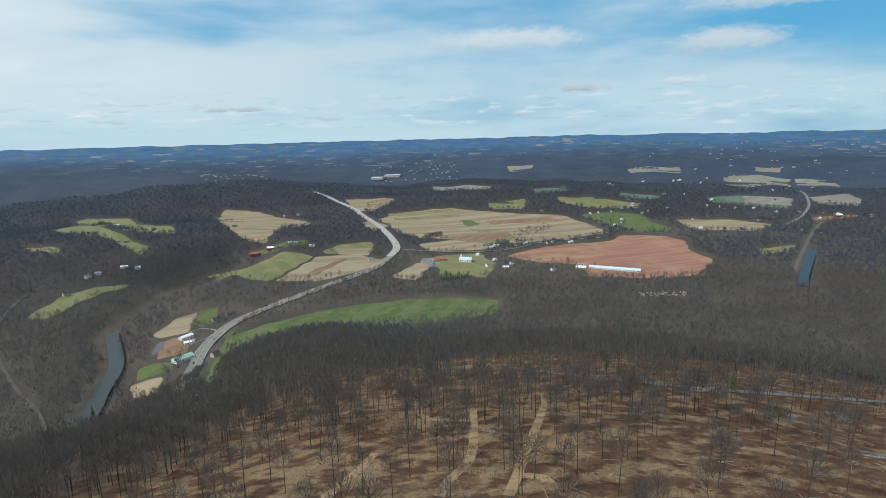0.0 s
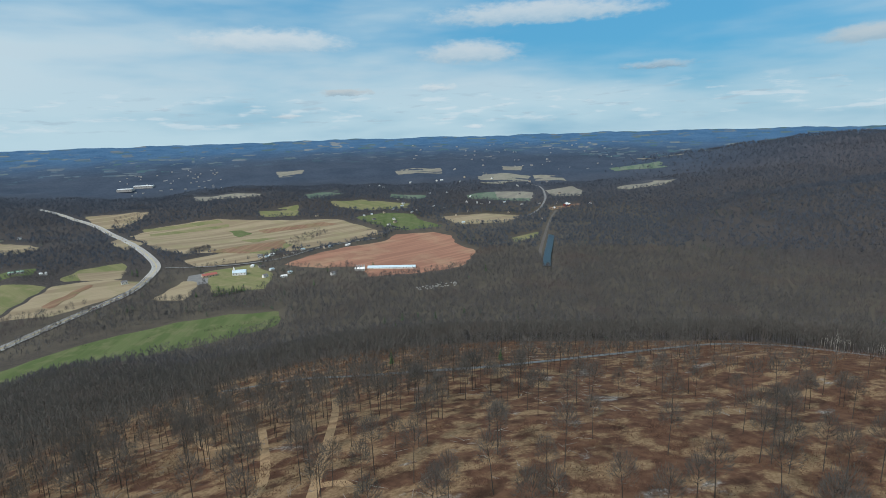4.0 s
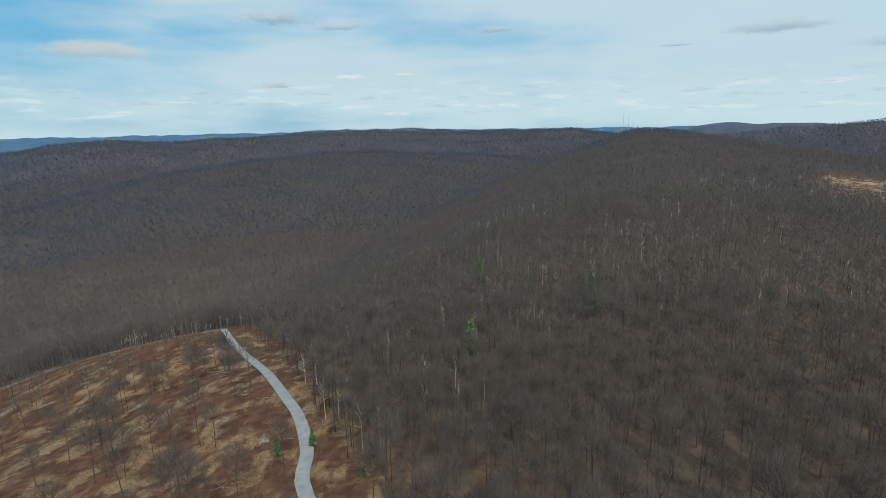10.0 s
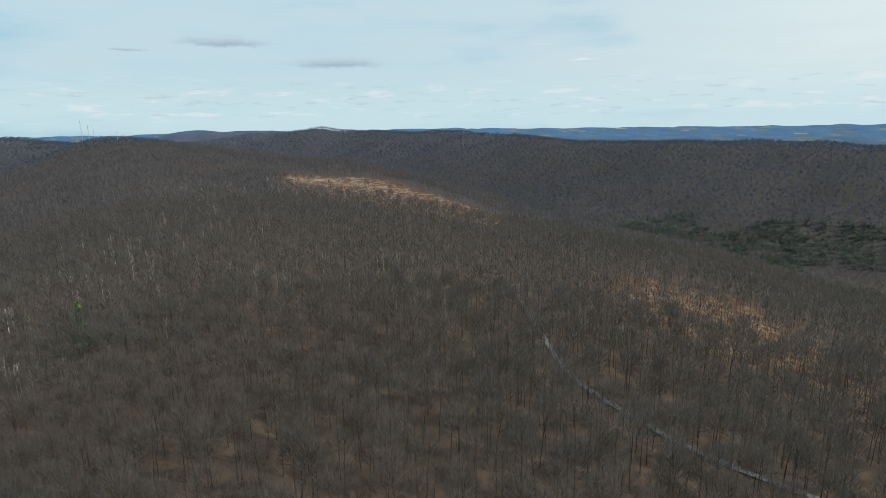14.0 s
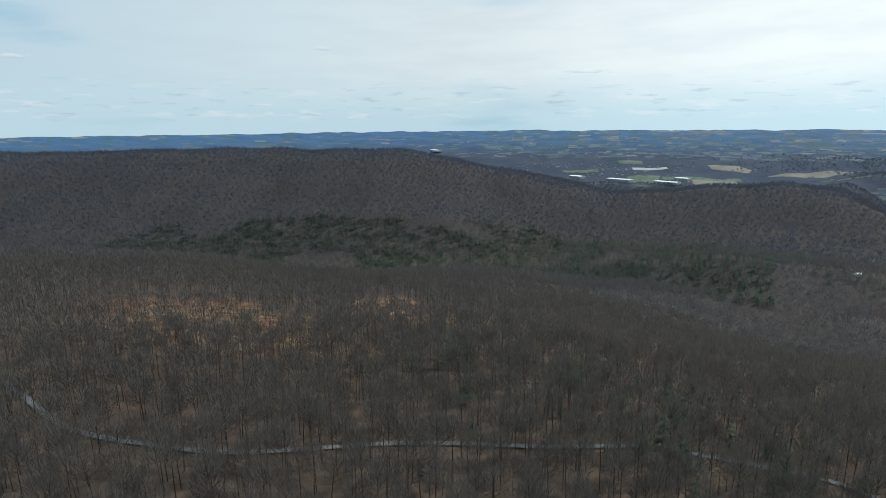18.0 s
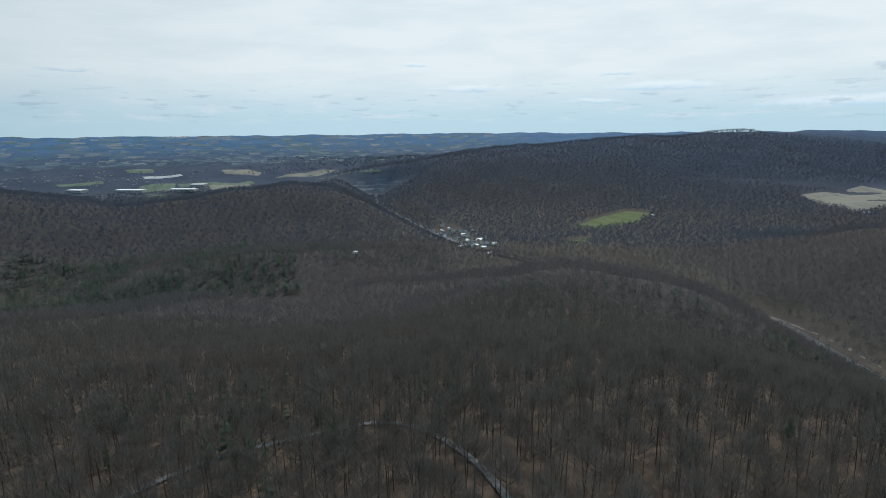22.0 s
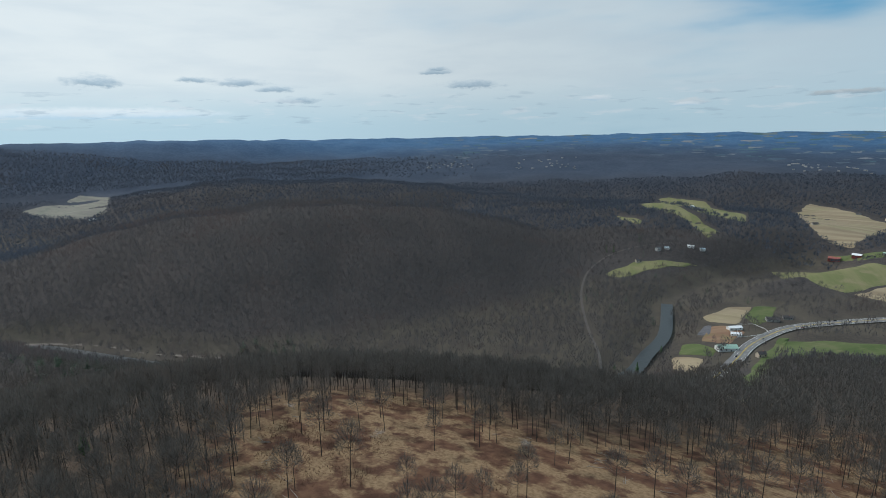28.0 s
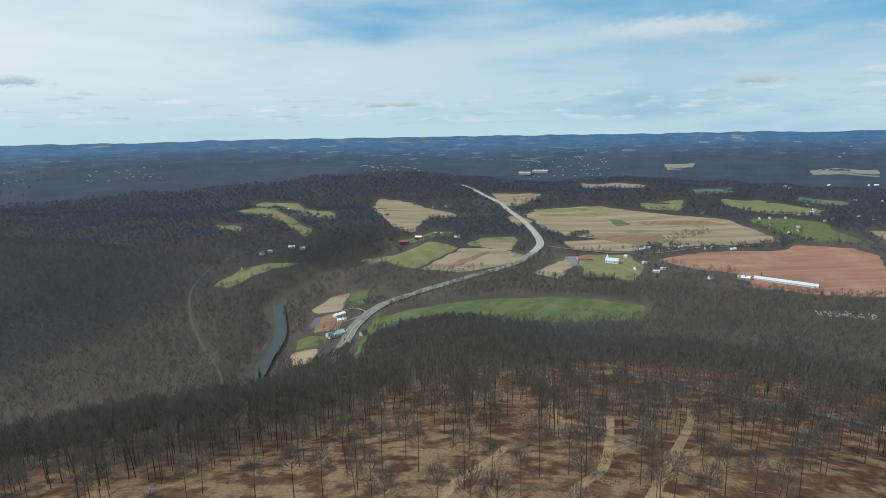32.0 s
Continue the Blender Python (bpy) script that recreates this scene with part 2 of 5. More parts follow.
SLATE = surface("plastic_mulch", (0.09, 0.09, 0.10), (0.14, 0.135, 0.14), 6, 0.7)
# copies for the distant plain, muted by haze put into the base colour
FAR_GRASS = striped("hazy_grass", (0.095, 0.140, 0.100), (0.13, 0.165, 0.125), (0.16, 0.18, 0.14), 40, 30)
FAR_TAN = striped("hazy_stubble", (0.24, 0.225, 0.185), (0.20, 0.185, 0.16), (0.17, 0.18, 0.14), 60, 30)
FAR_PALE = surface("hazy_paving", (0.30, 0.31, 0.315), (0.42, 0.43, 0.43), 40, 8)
SKID = surface("worn_straw", (0.25, 0.165, 0.090), (0.36, 0.245, 0.140), 4, 0.5, bump=0.4, third=(0.17, 0.105, 0.06), third_size=6)
FIELD = {"far_grass": FAR_GRASS, "far_tan": FAR_TAN, "far_pale": FAR_PALE, "grass": GRASS, "olive": OLIVE, "stubble": STUBBLE, "soil": SOIL, "red_soil": RED_SOIL, "slate": SLATE}
ASPHALT = surface("weathered_asphalt", (0.15, 0.148, 0.148), (0.22, 0.216, 0.212), 9, 0.5, bump=0.1)
CONCRETE = surface("pale_concrete", (0.30, 0.29, 0.275), (0.40, 0.385, 0.365), 9, 0.6, bump=0.1)
GRAVEL = surface("grey_gravel", (0.19, 0.205, 0.215), (0.30, 0.315, 0.325), 3.0, 0.35, bump=0.4)
# the same gravel with shade put into a darker base colour
TRACK = surface("shaded_gravel", (0.10, 0.105, 0.108), (0.16, 0.165, 0.168), 3.0, 0.35, bump=0.4)
BALLAST = surface("rail_ballast", (0.085, 0.076, 0.070), (0.14, 0.125, 0.113), 6, 0.5)
BANK = surface("gravelly_river_bank", (0.135, 0.115, 0.10), (0.22, 0.19, 0.165), 7, 0.8)
PAINT_W = surface("road_paint_white", (0.62, 0.62, 0.60), (0.75, 0.75, 0.73), 3, 0.3, bump=0)
PAINT_Y = surface("road_paint_yellow", (0.55, 0.40, 0.07), (0.65, 0.48, 0.10), 3, 0.3, bump=0)
BARK = surface("grey_brown_bark", (0.030, 0.026, 0.023), (0.078, 0.067, 0.059), 14, 0.7, island=0.3, bump=0)
TWIG = surface("bare_twigs", (0.070, 0.065, 0.058), (0.152, 0.141, 0.127), 24, 3.0, island=0.18, bump=0, through_light=0.38, third=(0.124, 0.106, 0.093), third_size=120)
HILL_TWIG = surface("hillside_bare_branches", (0.078, 0.074, 0.076), (0.152, 0.143, 0.143), 40, 9.0, island=0.3, bump=0, through_light=0.4, third=(0.136, 0.110, 0.104), third_size=170)
SNAG = surface("bleached_deadwood", (0.33, 0.30, 0.265), (0.52, 0.48, 0.43), 12, 0.8, island=0.4, bump=0)
FALLEN = surface("weathered_fallen_wood", (0.15, 0.13, 0.11), (0.30, 0.27, 0.235), 8, 0.8, island=0.4, bump=0)
PINE = surface("evergreen_needles", (0.030, 0.050, 0.034), (0.066, 0.098, 0.060), 9, 0.8, island=0.45, bump=0)
YOUNG_PINE = surface("bright_pine_needles", (0.040, 0.078, 0.030), (0.095, 0.155, 0.060), 5, 0.6, island=0.45, bump=0)
SHRUB = surface("rusty_brush", (0.085, 0.045, 0.030), (0.17, 0.095, 0.060), 14, 1.2, island=0.4, bump=0)
STRAW = surface("dead_grass_tufts", (0.30, 0.21, 0.115), (0.46, 0.34, 0.20), 9, 1.0, island=0.4, bump=0)
# twigs of the far mountains, blue haze mixed into their base colour
HAZED_TWIG = surface("haze_tinted_woods", (0.066, 0.079, 0.102), (0.112, 0.126, 0.156), 60, 14.0, island=0.25, bump=0, through_light=0.4, third=(0.094, 0.094, 0.106), third_size=260)
WATER = bpy.data.materials.new("river_water")
WATER.use_nodes = True
t = WATER.node_tree
bsdf = t.nodes["Principled BSDF"]
pos = node(t, "ShaderNodeNewGeometry").outputs["Position"]
rip = node(t, "ShaderNodeTexNoise", {"Vector": pos, "Scale": 0.25, "Detail": 4.0}).outputs[0]
bsdf.inputs["Base Color"].default_value = (0.022, 0.028, 0.03, 1)
bsdf.inputs["Roughness"].default_value = 0.34
bsdf.inputs["Specular IOR Level"].default_value = 0.35
t.links.new(node(t, "ShaderNodeBump", {"Strength": 0.5, "Distance": 0.4, "Height": rip}).outputs[0], bsdf.inputs["Normal"])


def ground_material():
    """Leaf litter under the woods, dead grass and rust-coloured brush on the cleared slope, far woods and fields beyond
    with blue haze put into their colour.
    """
    m = bpy.data.materials.new("ridge_and_valley_ground")
    m.use_nodes = True
    t = m.node_tree
    t.nodes.clear()
    p = node(t, "ShaderNodeNewGeometry").outputs["Position"]
    at = node(t, "ShaderNodeAttribute", attribute_name="cover")
    cr, cg, cb = node(t, "ShaderNodeSeparateColor", {0: at.outputs["Color"]}).outputs

    def nz(size, detail=5.0, rough=0.6, vec=p, dist=0.0):
        return node(t, "ShaderNodeTexNoise", {"Vector": vec, "Scale": 1 / size, "Detail": detail, "Roughness": rough, "Distortion": dist}).outputs[0]

    n1, n2, n3, n4 = nz(26), nz(5), nz(1.1, 3), nz(60)
    litter = rgb_mix(t, smooth(t, n2, 0.3, 0.7), (0.046, 0.037, 0.030, 1), (0.116, 0.087, 0.064, 1))
    litter = rgb_mix(t, smooth(t, n3, 0.35, 0.7), litter, (0.090, 0.064, 0.047, 1))
    # cleared slope: streaks of straw along the contour between rust-red brush
    stretch = node(t, "ShaderNodeMapping", {"Vector": p, "Rotation": (0, 0, radians(-22)), "Scale": (1, 1.45, 1)}).outputs[0]
    s1 = nz(13, 6.0, 0.58, stretch, 0.2)
    east = smooth(t, node(t, "ShaderNodeSeparateXYZ", {0: p}).outputs[0], -20.0, 160.0)
    straw = rgb_mix(t, smooth(t, n3, 0.3, 0.7), (0.155, 0.102, 0.058, 1), (0.255, 0.172, 0.100, 1))
    rust = rgb_mix(t, smooth(t, n2, 0.3, 0.7), (0.066, 0.034, 0.023, 1), (0.132, 0.072, 0.044, 1))
    cut = rgb_mix(t, smooth(t, mth(t, "ADD", mth(t, "MULTIPLY", s1, 0.75), mth(t, "SUBTRACT", mth(t, "MULTIPLY", n2, 0.25), mth(t, "MULTIPLY", east, 0.045))), 0.445, 0.555), rust, straw)
    grey = rgb_mix(t, smooth(t, n3, 0.4, 0.65), (0.14, 0.12, 0.105, 1), (0.31, 0.285, 0.26, 1))
    cut = rgb_mix(t, smooth(t, nz(34, 6.0, 0.65, stretch), 0.62, 0.70), cut, grey)
    # under the farther woods the litter, seen through the branches, is darkened in colour to match the self-shaded
    # canopy
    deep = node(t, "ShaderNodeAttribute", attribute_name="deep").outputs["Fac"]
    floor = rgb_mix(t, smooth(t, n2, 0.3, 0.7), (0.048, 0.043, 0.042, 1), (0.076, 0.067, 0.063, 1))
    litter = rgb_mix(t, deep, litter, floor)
    near = rgb_mix(t, cr, litter, cut)
    # valley bottom: rough grass and scrub
    scrub = rgb_mix(t, smooth(t, n4, 0.4, 0.6), (0.066, 0.057, 0.050, 1), (0.098, 0.085, 0.066, 1))
    scrub = rgb_mix(t, smooth(t, n2, 0.35, 0.7), scrub, (0.085, 0.073, 0.060, 1))
    near = rgb_mix(t, cg, near, scrub)
    # the far country, distance haze painted blue into it: woods with pale and green fields in long strips
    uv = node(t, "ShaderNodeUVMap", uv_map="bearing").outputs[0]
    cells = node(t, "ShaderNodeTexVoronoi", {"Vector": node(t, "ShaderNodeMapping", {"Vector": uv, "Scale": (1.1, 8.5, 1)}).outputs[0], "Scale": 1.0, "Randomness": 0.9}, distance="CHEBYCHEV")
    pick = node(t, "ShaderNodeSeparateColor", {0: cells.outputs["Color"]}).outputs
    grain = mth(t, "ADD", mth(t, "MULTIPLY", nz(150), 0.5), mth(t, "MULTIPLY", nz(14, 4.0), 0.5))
    # two steps of haze in the woods colour: dark blue hills, brighter blue far off
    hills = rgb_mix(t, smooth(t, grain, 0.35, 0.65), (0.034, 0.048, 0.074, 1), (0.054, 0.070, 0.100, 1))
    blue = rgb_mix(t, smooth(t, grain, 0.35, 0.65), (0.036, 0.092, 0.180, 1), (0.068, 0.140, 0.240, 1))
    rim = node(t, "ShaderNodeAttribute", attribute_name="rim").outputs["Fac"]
    # eastern hills: browner, with less haze and cloud shade painted into the colour
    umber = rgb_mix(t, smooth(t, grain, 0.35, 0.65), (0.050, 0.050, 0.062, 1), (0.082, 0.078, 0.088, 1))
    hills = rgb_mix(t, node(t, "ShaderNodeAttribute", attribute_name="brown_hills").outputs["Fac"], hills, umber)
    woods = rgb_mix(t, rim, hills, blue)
    # field colours greyed and blued to carry the haze of distance
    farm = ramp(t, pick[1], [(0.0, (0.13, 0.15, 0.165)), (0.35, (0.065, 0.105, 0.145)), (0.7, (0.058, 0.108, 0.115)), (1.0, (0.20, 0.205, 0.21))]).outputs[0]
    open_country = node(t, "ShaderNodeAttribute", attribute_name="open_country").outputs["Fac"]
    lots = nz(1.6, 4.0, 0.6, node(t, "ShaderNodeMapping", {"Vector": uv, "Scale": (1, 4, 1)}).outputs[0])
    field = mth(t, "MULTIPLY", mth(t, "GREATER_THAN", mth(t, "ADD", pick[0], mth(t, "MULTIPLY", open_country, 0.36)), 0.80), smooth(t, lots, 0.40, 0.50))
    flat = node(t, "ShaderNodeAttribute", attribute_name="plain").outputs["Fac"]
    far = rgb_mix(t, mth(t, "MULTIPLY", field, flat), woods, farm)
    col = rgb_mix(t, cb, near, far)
    b = node(t, "ShaderNodeBsdfPrincipled", {"Base Color": col, "Roughness": 0.95, "Specular IOR Level": 0.1})
    bn = node(t, "ShaderNodeBump", {"Strength": 0.5, "Distance": 1.0, "Height": n2})
    t.links.new(bn.outputs[0], b.inputs["Normal"])
    o = node(t, "ShaderNodeOutputMaterial")
    t.links.new(b.outputs[0], o.inputs[0])
    return m


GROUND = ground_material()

# ---- the lie of the land: rounded ridges over a valley floor, heights over the ridge top below the camera ----
EYE_Z = 90.0


def polar(az, dist):
    """A place on the plan from its bearing (degrees clockwise from +y) and distance from the origin."""
    return dist * math.sin(radians(az)), dist * math.cos(radians(az))


def ease(a, b, x):
    t = np.clip((x - a) / (b - a), 0.0, 1.0)
    return t * t * (3 - 2 * t)


def curve(pts, m):
    """A Catmull-Rom curve through the points, m steps for each span."""
    p = np.array(pts, float)
    n = len(p)
    out = []
    for i in range(n - 1):
        a, b, c, d = (p[min(max(i + k, 0), n - 1)] for k in (-1, 0, 1, 2))
        s = (np.arange(m) / m)[:, None]
        out.append(0.5 * (2 * b + (c - a) * s + (2 * a - 5 * b + 4 * c - d) * s ** 2 + (3 * b - a - 3 * c + d) * s ** 3))
    return np.concatenate(out + [p[-1:]])


class Ridge:
    """A crest line of (bearing, distance, height) with rounded top and a slope on its left and right side."""

    def __init__(self, crest, core, left, right):
        self.p = curve([(*polar(a, d), z) for a, d, z in crest], 2)
        self.core, self.left, self.right = core, left, right
        # past this reach the slope lies far under the valley floor
        self.reach = core + (self.p[:, 2].max() + 330) / min(left, right)

    def height(self, x, y):
        top = np.full(x.shape, -1e9)
        (x0, y0), (x1, y1) = self.p[:, :2].min(0) - self.reach, self.p[:, :2].max(0) + self.reach
        near = (x > x0) & (x < x1) & (y > y0) & (y < y1)
        top[near] = self.slopes(x[near], y[near])
        return top

    def slopes(self, x, y):
        top = np.full(x.shape, -1e9)
        for a, b in zip(self.p[:-1], self.p[1:]):
            dx, dy = b[0] - a[0], b[1] - a[1]
            t = np.clip(((x - a[0]) * dx + (y - a[1]) * dy) / (dx * dx + dy * dy), 0, 1)
            ex, ey = x - a[0] - t * dx, y - a[1] - t * dy
            d = np.hypot(ex, ey)
            side = (dx * ey - dy * ex) / (math.hypot(dx, dy) * np.maximum(d, 1))
            s = self.right + (self.left - self.right) * (side * 0.5 + 0.5)
            top = np.maximum(top, a[2] + t * (b[2] - a[2]) - s * (np.sqrt(d * d + self.core ** 2) - self.core))
        return top


RIDGES = (
    # the ridge below the camera: from its western brow to the summit with the masts
    Ridge([(275, 110, -14), (120, 130, -12), (112, 420, -4), (112, 1000, 28), (110, 1650, 49), (111, 2600, 30)], 170, 0.50, 0.40),
    # the brow above the river gorge
    Ridge([(262, 205, -38), (275, 225, -37), (290, 230, -37), (305, 240, -44), (320, 250, -54), (332, 275, -78), (345, 300, -86)], 40, 0.62, 0.34),
    # the wooded hump between the brow and the pasture
    Ridge([(345, 150, -36), (345, 300, -72), (345, 450, -102), (346, 570, -128), (347, 650, -150)], 60, 0.55, 0.50),
    # its north shoulder with the cleared slope
    Ridge([(20, 60, -10), (25, 220, -36), (12, 380, -100), (8, 560, -185)], 130, 0.42, 0.38),
    Ridge([(90, 140, -10), (67, 280, -26), (58, 390, -76), (50, 560, -150)], 100, 0.44, 0.42),
    # its broad south shoulder and the edge that falls to the hollow
    Ridge([(200, 60, -2), (186, 330, -46), (190, 540, -82)], 190, 0.34, 0.42),
    Ridge([(146, 150, -8), (149, 480, -24), (153, 620, -50)], 170, 0.38, 0.38),
    Ridge([(128, 300, -10), (128, 700, 4), (122, 1000, 22)], 170, 0.36, 0.36),
    Ridge([(112, 1500, 34), (118, 1250, 22), (124, 1080, 14), (130, 940, -6), (135, 850, -20)], 120, 0.40, 0.40),
    Ridge([(135, 850, -20), (139.4, 800, -34), (146.5, 740, -58), (153.6, 690, -70), (163, 640, -92), (172.5, 610, -102), (184, 610, -110), (196, 640, -122), (203, 690, -136), (209, 800, -152)], 90, 0.44, 0.26),
    # the low wooded rise before the village
    Ridge([(208, 1150, -190), (213, 1120, -160), (218, 1100, -152), (226, 1150, -170)], 150, 0.34, 0.34),
    # the western spur above the river bend
    Ridge([(240, 180, -30), (246, 430, -80), (249, 700, -106)], 110, 0.40, 0.40),
    Ridge([(280, 420, -140), (277, 460, -138), (271, 560, -134), (265.5, 640, -122), (261, 690, -113), (257, 720, -112), (250, 750, -115), (244, 770, -124), (239, 790, -132), (231, 830, -148)], 70, 0.36, 0.56),
    # the long mountain to the south and its fall to the gap
    Ridge([(112, 3900, 15), (113.9, 3800, 34), (115.7, 3750, 63), (124, 3600, 59), (127.8, 3480, 66), (131.8, 3330, 40), (140.6, 2880, 35), (152, 2420, 9), (159.3, 2200, 0), (164, 2100, 11), (174, 2000, 6), (180, 1950, 8), (184, 1930, 1), (187.5, 1915, -27), (192, 1900, -53), (196, 1870, -70), (201.6, 1800, -106), (207, 1780, -118), (212, 1810, -116), (217, 1860, -104), (221, 1920, -98), (224, 1970, -104), (226, 2000, -130), (228.5, 2050, -182), (231, 2120, -244)], 170, 0.36, 0.36),
    # the mountain beyond the gap
    Ridge([(225, 2720, -185), (229, 2700, -121), (232, 2680, -87), (236, 2750, -60), (240, 2800, -29), (245, 2900, -9), (250.8, 3050, 9), (255, 3180, 28), (260, 3330, 33), (263, 3500, 56), (268, 3700, 58), (275, 3900, 56), (283, 4050, 59), (289, 4150, 42), (295, 4200, 9)], 260, 0.34, 0.34),
    Ridge([(262, 3100, -40), (270, 2800, -120), (277, 2500, -185)], 220, 0.30, 0.30),
    # the round hill across the river and the one behind it
    Ridge([(266, 1520, -199), (271, 1450, -155), (275, 1400, -125), (280, 1340, -99), (285, 1290, -81), (290, 1280, -72), (295, 1290, -76), (300, 1320, -84), (304.2, 1320, -118), (308, 1290, -158), (312.5, 1230, -210), (316, 1170, -260)], 190, 0.44, 0.40),
    Ridge([(277.4, 2400, -154), (280, 2350, -122), (284, 2300, -100), (289, 2280, -98), (295, 2250, -102), (300, 2200, -115), (305, 2150, -145), (312, 2100, -173)], 260, 0.30, 0.28),
    # the mountains east of the valley
    Ridge([(44, 2900, -116), (47.5, 2950, -73), (52, 3000, -36), (55.5, 3080, -1), (60, 3150, 22), (64.3, 3200, 3), (66.3, 3220, 12), (69, 3250, 16), (74, 3300, 27), (79.5, 3400, 49), (83, 3400, 55), (88, 3350, 44), (92, 3300, 38), (97, 3200, 36), (102, 3100, 37), (105, 3000, 19)], 330, 0.27, 0.27),
    Ridge([(45, 1800, -225), (51, 1850, -195), (55.5, 1900, -170), (60, 1950, -132), (64.3, 2050, -90), (69, 2120, -56), (74.2, 2200, -34), (79.6, 2250, -23), (91, 2300, -35)], 260, 0.26, 0.24),
    # far hills behind the farm country, where the ground colour carries blue haze
    Ridge([(300, 4300, -20), (312, 4050, -10), (322, 4000, -2), (334, 4150, -20), (345, 4300, -30)], 300, 0.12, 0.12),
    Ridge([(352, 4200, -30), (2, 4050, -22), (14, 4000, -12), (26, 4050, -12), (38, 4200, -12), (46, 4400, -6)], 320, 0.12, 0.12),
    # the level rim all round
    Ridge([(a, 4800, 36 + h) for a, h in zip(range(0, 375, 15), (0, 4, -2, 5, 0, 3, 6, -2, 4, 8, 2, -2, 3, 5, 0, -4, 3, 0, 5, 2, -3, 0, 4, 0, 0))], 200, 0.10, 0.10),
    # low wooded hills in the valley
    Ridge([(327, 3000, -95), (336, 2800, -75), (343, 2700, -95), (349, 2700, -150)], 240, 0.22, 0.22),
    Ridge([(358, 2500, -150), (5, 2400, -125), (12, 2500, -150)], 220, 0.18, 0.18),
    Ridge([(316, 1750, -150), (326, 1650, -135), (336, 1600, -150), (345, 1650, -165)], 260, 0.2, 0.2),
)


def floor_height(x, y):
    """Valley floor and the plains that rise slowly towards the far rim."""
    r = np.hypot(x, y)
    roll = 9 * np.sin(x / 310 + 1) * np.cos(y / 270) + 5 * np.sin(x / 140 + y / 190)
    far = EYE_Z - r * np.tan(np.radians(6.3 - 5.35 * ease(2500, 4850, r) ** 0.8))
    return np.where(r < 2500, -206 + roll * ease(1000, 1500, r) * (1 - ease(2200, 2500, r)), 0) * (r < 2500) + np.where(r < 2500, 0, np.maximum(far, -206))


RIVER = [polar(a, d) for a, d in ((340, 1400), (333, 1200), (328, 1015), (328, 860), (326.5, 770), (324.7, 692), (320, 640), (311, 640), (303, 655), (295, 690), (287, 716), (281.5, 752), (276, 825), (271.5, 910),
                                  (267.5, 995), (261, 1060), (254, 1140), (247, 1240), (239, 1420), (234, 1700), (229.5, 2250), (229, 2600))]


def line_distance(x, y, line):
    best = np.full(np.shape(x), 1e9)
    for a, b in zip(line[:-1], line[1:]):
        dx, dy = b[0] - a[0], b[1] - a[1]
        t = np.clip(((x - a[0]) * dx + (y - a[1]) * dy) / (dx * dx + dy * dy), 0, 1)
        best = np.minimum(best, np.hypot(x - a[0] - t * dx, y - a[1] - t * dy))
    return best


def land(x, y):
    """Height of the ground."""
    x, y = np.asarray(x, float), np.asarray(y, float)
    k = 14.0
    parts = [floor_height(x, y)] + [g.height(x, y) for g in RIDGES]
    top = np.maximum.reduce(parts)
    z = top + k * np.log(sum(np.exp((p - top) / k) for p in parts))
    r = np.hypot(x, y)
    # the river has cut its gorge into the foot of the ridge
    gorge = -214 + 0.56 * np.maximum(line_distance(x, y, RIVER) - 30, 0)
    z = np.minimum(z, gorge) - 8 * np.log1p(np.exp(-np.abs(z - gorge) / 8))
    rough = 2.2 * np.sin(x / 37 + 2 * np.sin(y / 61)) * np.cos(y / 43) + 6 * np.sin(x / 118 + 1.3) * np.sin(y / 97 + x / 210) + 4.5 * np.sin(x / 51 + y / 83) * np.sin(y / 47 - x / 90) * ease(500, 900, np.hypot(x, y))
    return z + rough * ease(-195, -150, z) * (0.35 + 0.65 * ease(300, 900, r))

# ---- the ground ----
CLEARED = [(-129, 27), (-156, 35), (-185, 51), (-214, 76), (-222, 90), (-198, 114), (-174, 127), (-150, 128), (-132, 136), (-119, 150), (-108, 172), (-97, 195), (-90, 215), (-92, 245), (-85, 285), (-74, 325),
           (-52, 364), (-23, 420), (14, 465), (70, 480), (140, 450), (220, 400), (310, 340), (352, 250), (368, 176), (330, 128), (225, 66), (140, 30), (60, -10), (-60, -10), (-110, 15)]
LOGGED = [(772, -515), (710, -578), (591, -586), (498, -580), (439, -591), (367, -568), (362, -498), (402, -467), (435, -430), (486, -410), (602, -417)]
THINNED = [(150, -384), (93, -414), (24, -327), (9, -264), (49, -268), (94, -289), (140, -340)]
GLADE = [(-5, -428), (-34, -463), (-52, -429), (-43, -369), (-23, -367), (-4, -392)]



def inside(x, y, poly):
    x, y = np.asarray(x, float), np.asarray(y, float)
    res = np.zeros(x.shape, bool)
    for (ax, ay), (bx, by) in zip(poly, poly[1:] + poly[:1]):
        res ^= ((ay > y) != (by > y)) & (x < (bx - ax) * (y - ay) / ((by - ay) or 1e-9) + ax)
    return res


def mesh_from(name, verts, faces, mat, smooth_shade=False):
    """A mesh from numpy arrays of vertices and of triangles or quads."""
    verts, faces = np.asarray(verts, np.float32), np.asarray(faces, np.int32)
    n = faces.shape[1]
    me = bpy.data.meshes.new(name)
    me.vertices.add(len(verts))
    me.vertices.foreach_set("co", verts.ravel())
    me.loops.add(faces.size)
    me.loops.foreach_set("vertex_index", faces.ravel())
    me.polygons.add(len(faces))
    me.polygons.foreach_set("loop_start", np.arange(0, faces.size, n, dtype=np.int32))
    me.polygons.foreach_set("loop_total", np.full(len(faces), n, np.int32))
    me.polygons.foreach_set("use_smooth", np.full(len(faces), smooth_shade))
    me.materials.append(mat)
    me.update(calc_edges=True)
    me.validate()
    return me


